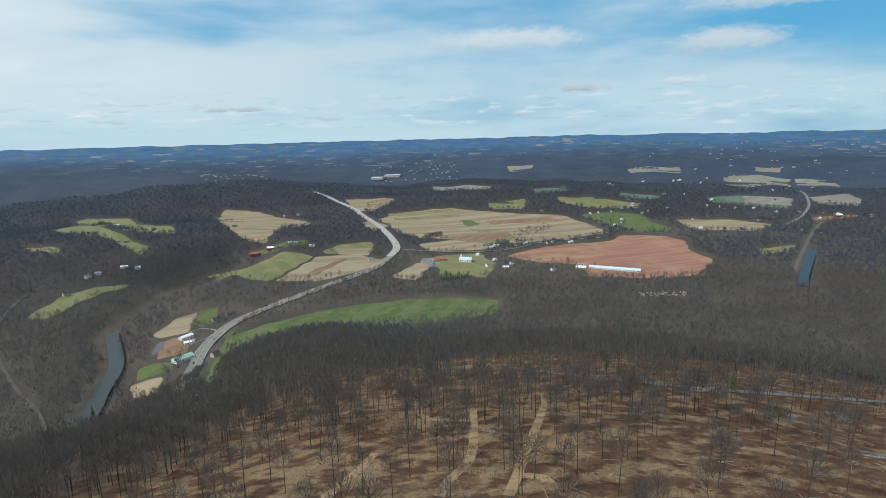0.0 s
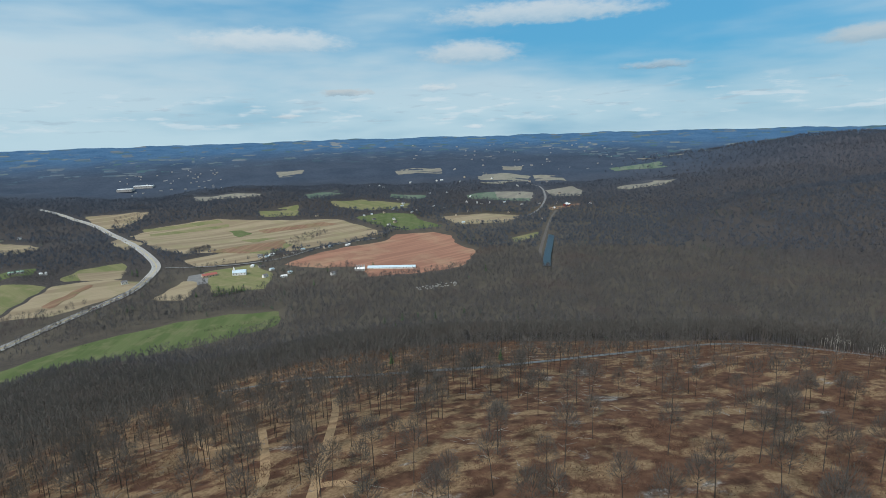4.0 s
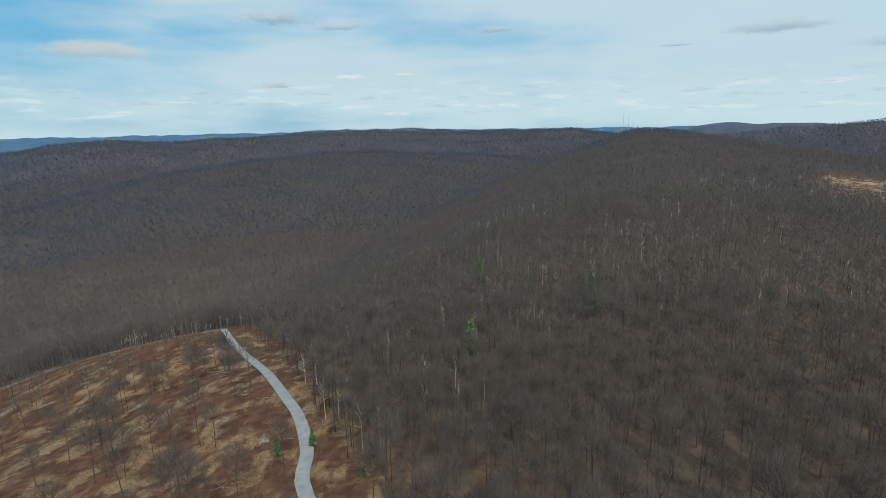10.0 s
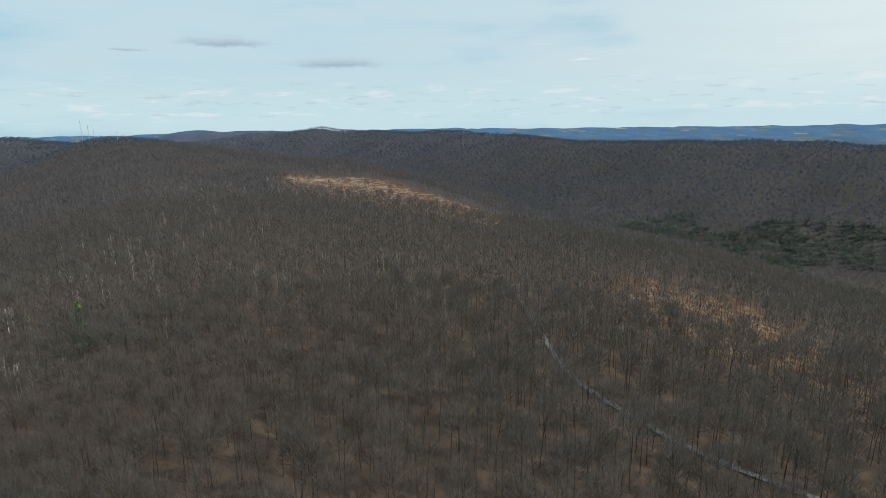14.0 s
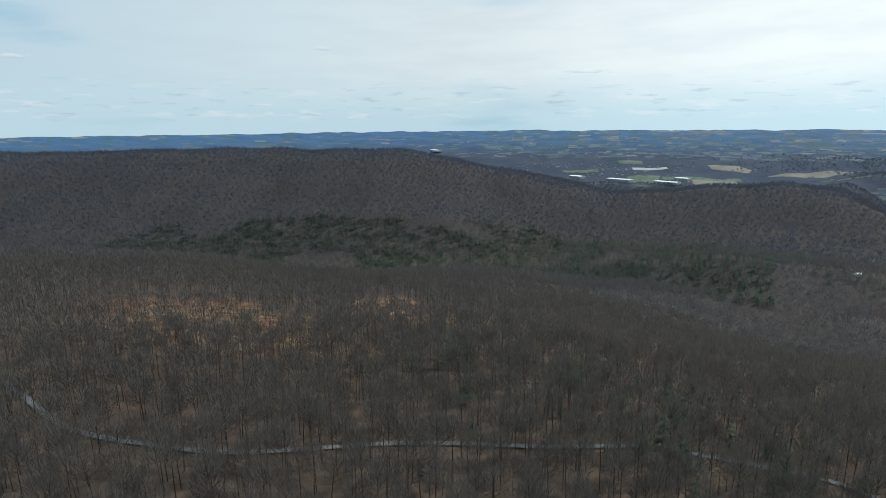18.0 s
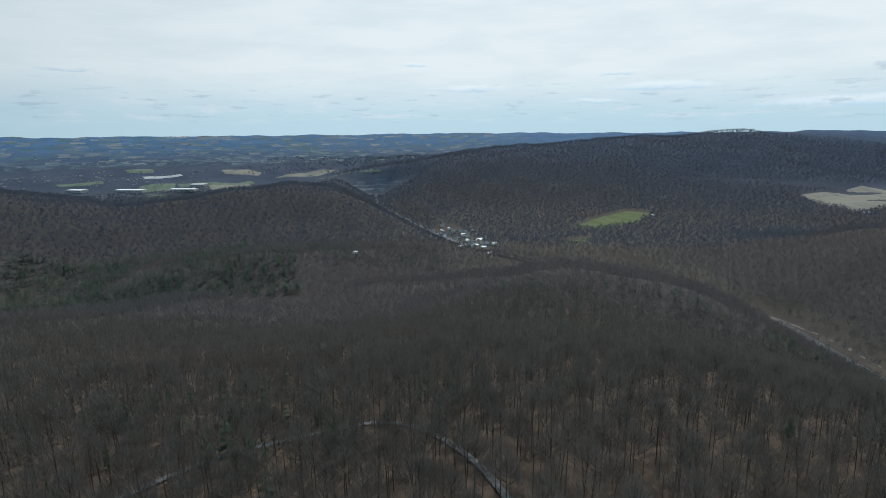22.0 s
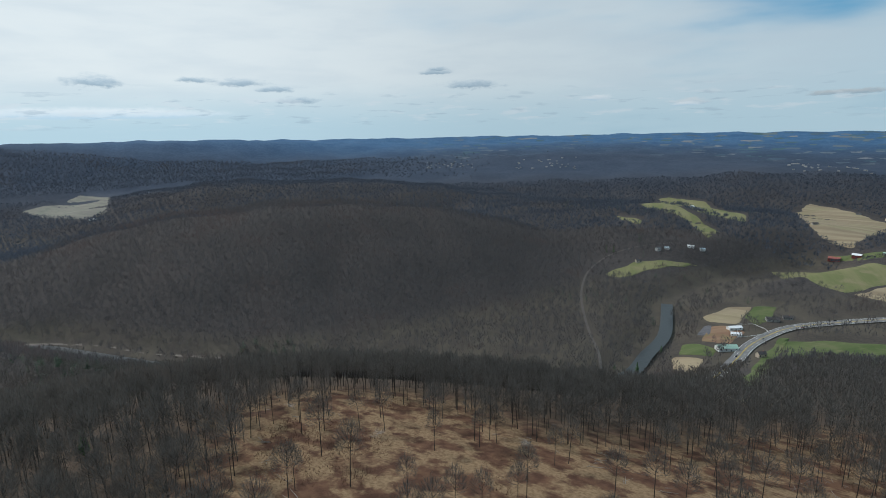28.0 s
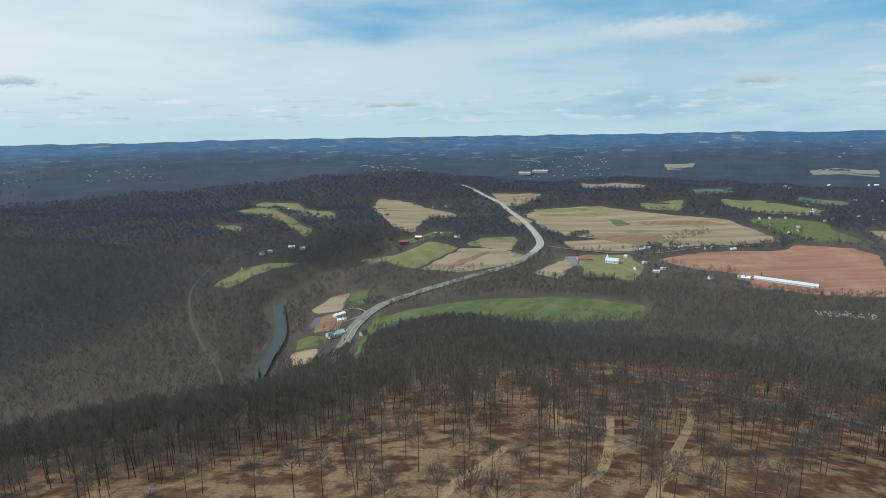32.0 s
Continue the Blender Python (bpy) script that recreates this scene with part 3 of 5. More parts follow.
def soft_mask(x, y, poly, edge):
    """1 inside the outline, falling to 0 over the edge width outside it."""
    d = line_distance(x, y, poly + poly[:1])
    return np.where(inside(x, y, poly), 1.0, np.clip(1 - d / edge, 0, 1))


NA = 720
rad = np.concatenate([[0.0], 12 * (4980 / 12) ** (np.arange(240) / 239)])
aa = np.arange(NA) / NA * 2 * math.pi
gx, gy = rad[:, None] * np.sin(aa), rad[:, None] * np.cos(aa)
gz = land(gx, gy)
gz[0] = gz[0, 0]
idx = np.arange(len(rad) * NA).reshape(len(rad), NA)
quads = np.stack([idx[:-1], idx[1:], np.roll(idx, -1, 1)[1:], np.roll(idx, -1, 1)[:-1]], -1).reshape(-1, 4)
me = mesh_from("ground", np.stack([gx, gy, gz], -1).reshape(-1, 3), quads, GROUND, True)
cover = np.zeros((len(rad), NA, 4), np.float32)
cover[..., 0] = np.maximum.reduce([soft_mask(gx, gy, CLEARED, 40), soft_mask(gx, gy, LOGGED, 25), 0.9 * soft_mask(gx, gy, GLADE, 30), 0.75 * soft_mask(gx, gy, THINNED, 25)])
rr = np.hypot(gx, gy)
cover[..., 1] = (1 - ease(-202, -190, gz)) * ease(500, 700, rr)
# weight of the haze-tinted far colours, rising from 2050 to 2900 m
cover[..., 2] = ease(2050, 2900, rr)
cover[..., 3] = 1
a = me.attributes.new("cover", "FLOAT_COLOR", "POINT")
a.data.foreach_set("color", cover.ravel())
a = me.attributes.new("plain", "FLOAT", "POINT")
slope = np.abs(gz - floor_height(gx, gy))
bear = np.degrees(np.arctan2(gx, gy)) % 360
wild = ease(236, 248, bear) * (1 - ease(300, 312, bear))
a.data.foreach_set("value", ((1 - wild) * np.where(rr > 3300, 1 - ease(60, 130, slope), 1 - ease(15, 45, slope))).astype(np.float32).ravel())
# weight of the darkened litter, full from 700 m out
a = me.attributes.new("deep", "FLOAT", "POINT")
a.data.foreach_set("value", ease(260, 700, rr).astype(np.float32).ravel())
a = me.attributes.new("open_country", "FLOAT", "POINT")
bear = np.degrees(np.arctan2(gx, gy)) % 360
a.data.foreach_set("value", (ease(186, 200, bear) * (1 - ease(236, 250, bear))).astype(np.float32).ravel())
# weight of the strongest haze blue: by distance, and over the flat plains
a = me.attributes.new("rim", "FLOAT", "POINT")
hazed_plains = np.maximum(ease(186, 200, bear) * (1 - ease(236, 250, bear)), np.maximum(ease(325, 345, bear), 1 - ease(45, 65, bear)))
a.data.foreach_set("value", np.maximum(ease(3200, 4300, rr), hazed_plains * (1 - ease(15, 45, slope)) * ease(2500, 3500, rr)).astype(np.float32).ravel())
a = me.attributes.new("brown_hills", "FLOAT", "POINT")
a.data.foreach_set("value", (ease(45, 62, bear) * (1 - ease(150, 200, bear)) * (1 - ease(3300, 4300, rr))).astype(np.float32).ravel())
uvl = me.uv_layers.new(name="bearing")
deg = np.degrees(aa)
dep = np.degrees(np.arctan2(gz - EYE_Z, np.maximum(rr, 1)))
vi = quads.ravel()
uvs = np.stack([deg[vi % NA], dep.ravel()[vi]], -1)
uvl.data.foreach_set("uv", uvs.astype(np.float32).ravel())
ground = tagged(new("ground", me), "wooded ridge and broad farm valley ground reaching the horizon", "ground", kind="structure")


# ---- fields and ways laid on the ground ----
def smooth_line(pts, step, closed=False):
    """Points about every step metres along a Catmull-Rom curve."""
    p = np.array(pts, float)
    n = len(p)
    out = []
    for i in range(n if closed else n - 1):
        a, b, c, d = (p[(i + k) % n] if closed else p[min(max(i + k, 0), n - 1)] for k in (-1, 0, 1, 2))
        m = max(int(np.linalg.norm(c - b) / step), 1)
        s = (np.arange(m) / m)[:, None]
        out.append(0.5 * (2 * b + (c - a) * s + (2 * a - 5 * b + 4 * c - d) * s ** 2 + (3 * b - a - 3 * c + d) * s ** 3))
    if not closed:
        out.append(p[-1:])
    return np.concatenate(out)


def field(label, outline, kind, lift=0.5):
    """A field: its outline rounded a little, in rings round the middle, laid over the ground."""
    edge = []
    for (ax, ay), (bx, by) in zip(outline, outline[1:] + outline[:1]):
        m = max(int(math.hypot(bx - ax, by - ay) / 9), 2)
        edge += [(ax + (bx - ax) * k / m, ay + (by - ay) * k / m) for k in range(m)]
    edge = np.array(edge)
    edge = edge * 0.6 + (np.roll(edge, 1, 0) + np.roll(edge, -1, 0)) * 0.2
    edge += 2.2 * np.stack([np.sin(edge[:, 1] / 11 + edge[:, 0] / 17), np.cos(edge[:, 0] / 13 - edge[:, 1] / 19)], -1)
    mid = edge.mean(0)
    rings, m = 14, len(edge)
    f = (np.arange(1, rings + 1) / rings)[:, None, None]
    pts = np.concatenate([mid[None], (mid + (edge - mid) * f).reshape(-1, 2)])
    z = land(pts[:, 0], pts[:, 1]) + lift
    z[-m:] -= lift + 0.3
    k = 1 + np.arange(rings * m).reshape(rings, m)
    q = np.stack([k[:-1], k[1:], np.roll(k, -1, 1)[1:], np.roll(k, -1, 1)[:-1]], -1).reshape(-1, 4)
    q = np.concatenate([q[:, [0, 1, 2]], q[:, [0, 2, 3]], np.stack([np.zeros(m, int), k[0], np.roll(k[0], -1)], -1)])
    return tagged(new("field", mesh_from("field", np.column_stack([pts, z]), q, FIELD[kind], True)), label, "field", kind="structure")


def strip(name, pts, width, mat, lift=0.6, step=6.0, offset=0.0, dashes=None, level=None, across=4):
    """A road, track, river or painted line of even width along a curve."""
    c = smooth_line(pts, step)
    d = np.gradient(c, axis=0)
    d /= np.linalg.norm(d, axis=1)[:, None]
    side = np.stack([d[:, 1], -d[:, 0]], -1)
    u = np.linspace(-0.5, 0.5, across + 1)
    p = c[:, None] + side[:, None] * (u[None, :, None] * width + offset)
    mid = c + side * offset
    z = np.full(p.shape[:2], level) if level is not None else land(p[..., 0], p[..., 1]) * 0.25 + land(mid[:, 0], mid[:, 1])[:, None] * 0.75
    z = z + lift
    k = np.arange(p.shape[0] * (across + 1)).reshape(p.shape[0], across + 1)
    if dashes:
        keep = (np.arange(len(c) - 1) % dashes[1]) < dashes[0]
    else:
        keep = np.ones(len(c) - 1, bool)
    q = np.stack([k[:-1, :-1], k[:-1, 1:], k[1:, 1:], k[1:, :-1]], -1)[keep].reshape(-1, 4)
    return mesh_from(name, np.dstack([p, z]).reshape(-1, 3), q, mat, True)

FIELDS = [
    ("asphalt", [(-55, 1304), (10, 1315), (16, 1270), (-15, 1225), (-50, 1224)]),
    ("asphalt", [(70, 1273), (106, 1266), (97, 1236), (66, 1248)]),
    ("olive", [(-180, 1298), (-120, 1289), (-140, 1262), (-190, 1261)]),
    ("grass", [(-333, 802), (-300, 853), (-226, 921), (-146, 960), (-62, 985), (16, 990), (105, 966), (92, 890), (18, 862), (-50, 845), (-110, 835), (-180, 815), (-250, 790), (-304, 740)]),
    ("stubble", [(-455, 832), (-447, 895), (-426, 925), (-407, 867), (-401, 826), (-432, 808)]),
    ("grass", [(-426, 925), (-397, 953), (-381, 907), (-376, 844), (-404, 862)]),
    ("soil", [(-426, 791), (-400, 822), (-376, 809), (-367, 745), (-399, 728), (-415, 764)]),
    ("slate", [(-434, 791), (-422, 802), (-405, 761), (-422, 756)]),
    ("grass", [(-424, 716), (-395, 721), (-365, 717), (-355, 681), (-401, 676)]),
    ("stubble", [(-404, 670), (-361, 667), (-329, 600), (-373, 618)]),
    ("grass", [(-238, 511), (-310, 698), (-336, 824), (-327, 836), (-308, 745), (-200, 443)]),
    ("olive", [(-536, 1228), (-435, 1346), (-299, 1291), (-350, 1102), (-395, 1101)]),
    ("stubble", [(-296, 1292), (-197, 1325), (-136, 1278), (-179, 1192), (-260, 1108), (-345, 1101)]),
    ("olive", [(-293, 1333), (-265, 1405), (-190, 1448), (-172, 1410), (-196, 1326), (-283, 1315)]),
    ("grass", [(-489, 1386), (-433, 1389), (-349, 1428), (-341, 1368), (-439, 1361)]),
    ("stubble", [(-784, 1899), (-786, 2039), (-709, 2051), (-510, 1913), (-391, 1670), (-455, 1581), (-454, 1419), (-500, 1425), (-560, 1472)]),
    ("olive", [(-1227, 1850), (-1226, 1917), (-1060, 1894), (-728, 1514), (-690, 1432), (-800, 1449), (-1135, 1767)]),
    ("olive", [(-1017, 1455), (-1190, 1797), (-819, 1404), (-668, 1270), (-668, 1207), (-754, 1297), (-835, 1359), (-985, 1416)]),
    ("olive", [(-957, 1257), (-837, 1215), (-833, 1187), (-904, 1216)]),
    ("stubble", [(-221, 1857), (-166, 1988), (36, 1970), (150, 1909), (409, 1845), (478, 1663), (293, 1619), (187, 1569), (71, 1488), (-67, 1504), (-135, 1584)]),
    ("stubble", [(-67, 1438), (25, 1485), (127, 1434), (107, 1371), (-34, 1365)]),
    ("red_soil", [(143, 1302), (254, 1402), (336, 1446), (452, 1483), (507, 1560), (623, 1533), (647, 1458), (615, 1352), (625, 1247), (515, 1100), (413, 1086), (296, 1113), (308, 1211), (213, 1242)]),
    ("grass", [(459, 1859), (593, 1899), (674, 1851), (652, 1742), (681, 1596), (550, 1593), (507, 1670), (479, 1761)]),
    ("stubble", [(735, 1769), (917, 1772), (1022, 1673), (880, 1570), (730, 1596)]),
    ("olive", [(991, 2092), (1149, 2152), (1237, 1975), (1168, 1876), (1086, 1953), (977, 2038)]),
    ("stubble", [(1325, 2019), (1452, 1998), (1438, 1902), (1379, 1841), (1296, 1912)]),
    ("olive", [(767, 1335), (879, 1361), (830, 1303), (752, 1286)]),
    ("stubble", [(-391, 2256), (-231, 2263), (-182, 2208), (-252, 2039), (-316, 2046)]),
    ("olive", [(158, 2009), (310, 2067), (289, 1928), (172, 1932)]),
    ("stubble", [(-114, 1146), (-59, 1269), (-29, 1250), (-53, 1115)]),
    ("olive", [(-20, 1320), (90, 1342), (122, 1229), (89, 1129), (-7, 1144)]),
    ("grass", [(-1650, -626), (-1804, -612), (-1972, -560), (-1968, -475), (-1792, -479), (-1707, -521), (-1643, -557)]),
    ("grass", [(-1390, -551), (-1486, -521), (-1417, -493), (-1352, -524)]),
    ("stubble", [(-2454, -71), (-2535, 43), (-2667, 124), (-2591, 220), (-2174, 167), (-2113, 98), (-2370, -33)]),
    ("olive", [(-693, 877), (-692, 975), (-674, 1005), (-611, 1091), (-646, 966), (-655, 889)]),
    ("stubble", [(931, 2826), (1175, 2766), (1122, 2625), (891, 2676)]),
    ("soil", [(1223, 2446), (1359, 2465), (1453, 2335), (1386, 2230), (1227, 2218), (1154, 2274)]),
    ("stubble", [(1467, 2338), (1588, 2257), (1526, 2142), (1418, 2238)]),
    ("stubble", [(1146, 2137), (1267, 2009), (1201, 1914), (1078, 1986)]),
    ("olive", [(429, 2086), (559, 2143), (733, 2048), (694, 1966), (529, 1944), (428, 2025)]),
    ("stubble", [(-40, 2440), (204, 2281), (199, 2236), (-32, 2345)]),
    ("stubble", [(1463, 2631), (1540, 2551), (1483, 2469), (1407, 2519)]),
    ("stubble", [(359, 3084), (502, 3054), (463, 2903), (348, 2904)]),
    ("soil", [(1164, 1748), (1302, 1742), (1297, 1721), (1146, 1706)]),
    ("stubble", [(-273, 1373), (-176, 1384), (-177, 1323), (-249, 1312)]),
    ("stubble", [(-247, 1697), (-235, 1815), (-159, 1678), (-198, 1578)]),
    ("stubble", [(208, 1672), (469, 1655), (485, 1593), (268, 1476), (172, 1435)]),
    ("olive", [(69, 1468), (186, 1559), (212, 1515), (126, 1424)]),
    ("olive", [(714, 2223), (841, 2141), (804, 2101), (686, 2164)]),
    ("olive", [(357, 2232), (520, 2363), (518, 2246), (365, 2144)]),
    ("stubble", [(1302, 2552), (1373, 2354), (1308, 2265), (1211, 2379)]),
    ("soil", [(-15, 1515), (200, 1608), (176, 1475), (79, 1448)]),
    ("olive", [(-193, 1971), (42, 1955), (51, 1919), (-188, 1921)]),
    ("olive", [(-173, 1867), (67, 1899), (71, 1864), (-160, 1818)]),
    ("soil", [(132, 1780), (352, 1816), (392, 1772), (146, 1729)]),
    ("grass", [(56, 1809), (99, 1797), (120, 1731), (76, 1688)]),
    ("olive", [(74, 1648), (189, 1649), (108, 1586)]),
    ("soil", [(-294, 1163), (-234, 1294), (-222, 1291), (-274, 1144)]),
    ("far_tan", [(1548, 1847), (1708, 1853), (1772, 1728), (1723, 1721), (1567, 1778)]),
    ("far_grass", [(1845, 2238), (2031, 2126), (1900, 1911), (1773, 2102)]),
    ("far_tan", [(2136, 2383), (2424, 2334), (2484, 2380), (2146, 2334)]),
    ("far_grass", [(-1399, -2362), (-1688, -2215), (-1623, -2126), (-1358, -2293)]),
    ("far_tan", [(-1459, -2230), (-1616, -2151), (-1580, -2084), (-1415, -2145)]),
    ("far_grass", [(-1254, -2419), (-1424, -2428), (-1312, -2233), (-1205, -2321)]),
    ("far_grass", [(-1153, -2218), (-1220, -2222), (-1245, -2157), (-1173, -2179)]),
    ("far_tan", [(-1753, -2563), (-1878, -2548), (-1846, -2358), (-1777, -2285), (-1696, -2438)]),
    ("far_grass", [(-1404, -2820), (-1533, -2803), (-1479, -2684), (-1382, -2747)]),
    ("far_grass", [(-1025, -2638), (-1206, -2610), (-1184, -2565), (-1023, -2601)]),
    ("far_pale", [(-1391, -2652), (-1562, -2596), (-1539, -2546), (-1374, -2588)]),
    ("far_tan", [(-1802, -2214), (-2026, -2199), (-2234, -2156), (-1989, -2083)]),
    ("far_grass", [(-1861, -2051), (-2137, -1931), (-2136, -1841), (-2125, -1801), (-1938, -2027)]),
]
HIGHWAY = [(-296, 570), (-312, 628), (-329, 689), (-346, 763), (-347, 844), (-335, 893), (-300, 964), (-264, 1025), (-214, 1112), (-157, 1210), (-128, 1314), (-118, 1400), (-146, 1518),
           (-203, 1698), (-318, 2061), (-438, 2248), (-524, 2301)]
RIDGE_ROAD = [(353, 148), (343, 144), (289, 117), (248, 91), (194, 62), (171, 50), (146, 41), (121, 35), (64, 2), (0, -14), (-65, -30), (-105, -49), (-126, -74), (-140, -103), (-139, -124), (-120, -139),
              (-93, -152), (-56, -152), (-12, -156), (33, -155), (62, -165), (93, -181), (121, -210), (153, -244), (174, -271), (193, -313)]
CUT_ROAD = [(353, 148), (352, 202), (324, 258), (283, 271), (223, 272), (172, 265), (127, 265), (94, 283), (68, 311), (44, 355), (-3, 418)]
RAILWAY = [(-422, 542), (-461, 584), (-516, 631), (-596, 709), (-661, 782), (-722, 874), (-752, 973), (-736, 1050), (-700, 1130)]
RAIL_W = [(-560, 345), (-637, 305), (-690, 258), (-727, 210), (-795, 150), (-860, 95), (-950, 30), (-1030, -70), (-1080, -150)]
LANE = [(-100, 1381), (-34, 1365), (63, 1349), (164, 1370), (264, 1456), (348, 1500), (437, 1524)]
VALLEY_ROAD = [(1023, 1660), (1120, 1741), (1182, 1808), (1269, 1924), (1358, 2105), (1334, 2173)]
CANAL_BANK = [(718, 1108), (771, 1187), (897, 1355), (1080, 1599), (1161, 1690)]
CANAL = [(667, 1003), (717, 1078), (797, 1188), (888, 1313)]
TOWN = [(-1393, -939), (-1188, -692)]
WAYS = [(TOWN, 42), (HIGHWAY, 17), (RIDGE_ROAD[:10], 5), (RIDGE_ROAD[9:], 0.9), (CUT_ROAD, 3.0), (RAILWAY, 5), (RAIL_W, 8), (LANE, 9), (VALLEY_ROAD, 10), (CANAL_BANK, 9), (CANAL, 14), (RIVER[:6], 15), (RIVER[5:18], 9), (RIVER[17:], 2)]
FIELD["asphalt"] = ASPHALT
FIELD_LABEL = {'grass': 'bright green spring grass field', 'olive': 'pale olive-green pasture', 'stubble': 'tan strips of corn stubble', 'soil': 'brown ploughed garden plot', 'red_soil': 'ploughed reddish-brown field', 'slate': 'dark grey covered plot', 'asphalt': 'grey paved parking lot'}
FIELD_LABEL |= {"far_grass": "hazy green field on the distant plain", "far_tan": "pale tan field on the distant plain", "far_pale": "pale paved yard on the distant plain"}
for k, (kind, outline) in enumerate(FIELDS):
    # fields on the distant plain take the copies with haze painted in, not the valley colours
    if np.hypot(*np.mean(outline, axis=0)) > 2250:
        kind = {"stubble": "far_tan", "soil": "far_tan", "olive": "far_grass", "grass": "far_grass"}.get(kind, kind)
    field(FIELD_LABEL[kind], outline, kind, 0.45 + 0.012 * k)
SKIDS = [[(50, 267), (44, 236), (36, 205), (26, 172), (21, 155), (17, 143)], [(12, 238), (11, 216), (9, 182), (6, 166), (0, 154), (-3, 144)], [(-26, 182), (-30, 165), (-35, 150), (-40, 128)], [(21, 155), (29, 153), (31, 145)], [(-26, 399), (-17, 285), (-11, 232), (2, 218), (11, 216)]]
for pts in SKIDS:
    tagged(new("track", strip("track", pts, 3.4, SKID, 0.12, 3.0)), "worn straw-coloured skid track across the cleared slope", "track", kind="structure")
highway = tagged(new("road", strip("road", HIGHWAY, 17, ASPHALT, 1.3, across=6)), "grey four-lane highway curving through the valley", "road", kind="structure")
new_road = new("road", strip("road", HIGHWAY[10:], 19, CONCRETE, 1.5, across=6))
tagged(new_road, "pale concrete stretch of the four-lane highway", "road", kind="structure")
for off, mat, dash in ((-7.9, PAINT_W, None), (7.9, PAINT_W, None), (-4.2, PAINT_W, (1, 3)), (4.2, PAINT_W, (1, 3)), (-0.5, PAINT_Y, None), (0.5, PAINT_Y, None)):
    line = new("lane_marking", strip("lane_marking", HIGHWAY, 0.4, mat, 1.62, 6.0, off, dash, across=1))
    line.parent = highway
for pts, w, mat, label in ((RIDGE_ROAD[:12], 3.9, GRAVEL, "pale grey gravel track along the ridge"), (RIDGE_ROAD[11:], 2.3, TRACK, "grey gravel track through the ridge woods"), (CUT_ROAD, 3.4, TRACK, "grey gravel track across the cleared slope"),
                           (RAILWAY, 4.2, BALLAST, "railway bed along the foot of the hill"),
                           (RAIL_W, 7.5, BANK, "pale brown railway bed and bank beside the river"), (LANE, 7, ASPHALT, "narrow village lane"),
                           (VALLEY_ROAD, 8, ASPHALT, "pale valley road between fields"), (CANAL_BANK, 8, BALLAST, "straight railway bank beside the pool")):
    tagged(new("road", strip("road", pts, w, mat, 1.25 if mat is ASPHALT else 0.6)), label, "road", kind="structure")
tagged(new("water", strip("water", RIVER[2:7], 19, WATER, 0, 12, level=-212.5)), "dark grey river winding round the foot of the ridge", "river", kind="structure")
tagged(new("water", strip("water", RIVER[6:], 13, WATER, 0, 12, level=-212.5)), "narrow river in the wooded gorge", "river", kind="structure")
tagged(new("water", strip("water", CANAL, 17, WATER, 0, 12, level=-203.6)), "narrow blue pool beside the railway bank", "pool", kind="structure")

# ---- woods ----
def sliver(a, b, w, rng):
    """One thin tapered twig as a triangle from a to b."""
    a, b = np.array(a), np.array(b)
    d = b - a
    s = np.cross(d, rng.normal(size=3))
    s *= w / 2 / max(np.linalg.norm(s), 1e-6)
    return [a - s, a + s, b]


def tube(p0, p1, r0, r1, n, verts, tris):
    p0, p1 = np.array(p0, float), np.array(p1, float)
    d = (p1 - p0) / np.linalg.norm(p1 - p0)
    u = np.cross(d, (0.3, 0.9, 0.1))
    u /= np.linalg.norm(u)
    v = np.cross(d, u)
    base = len(verts)
    for c, r in ((p0, r0), (p1, r1)):
        for k in range(n):
            g = 2 * math.pi * k / n
            verts.append(c + (u * math.cos(g) + v * math.sin(g)) * r)
    for k in range(n):
        j = (k + 1) % n
        tris.append((base + k, base + j, base + n + j))
        tris.append((base + k, base + n + j, base + n + k))


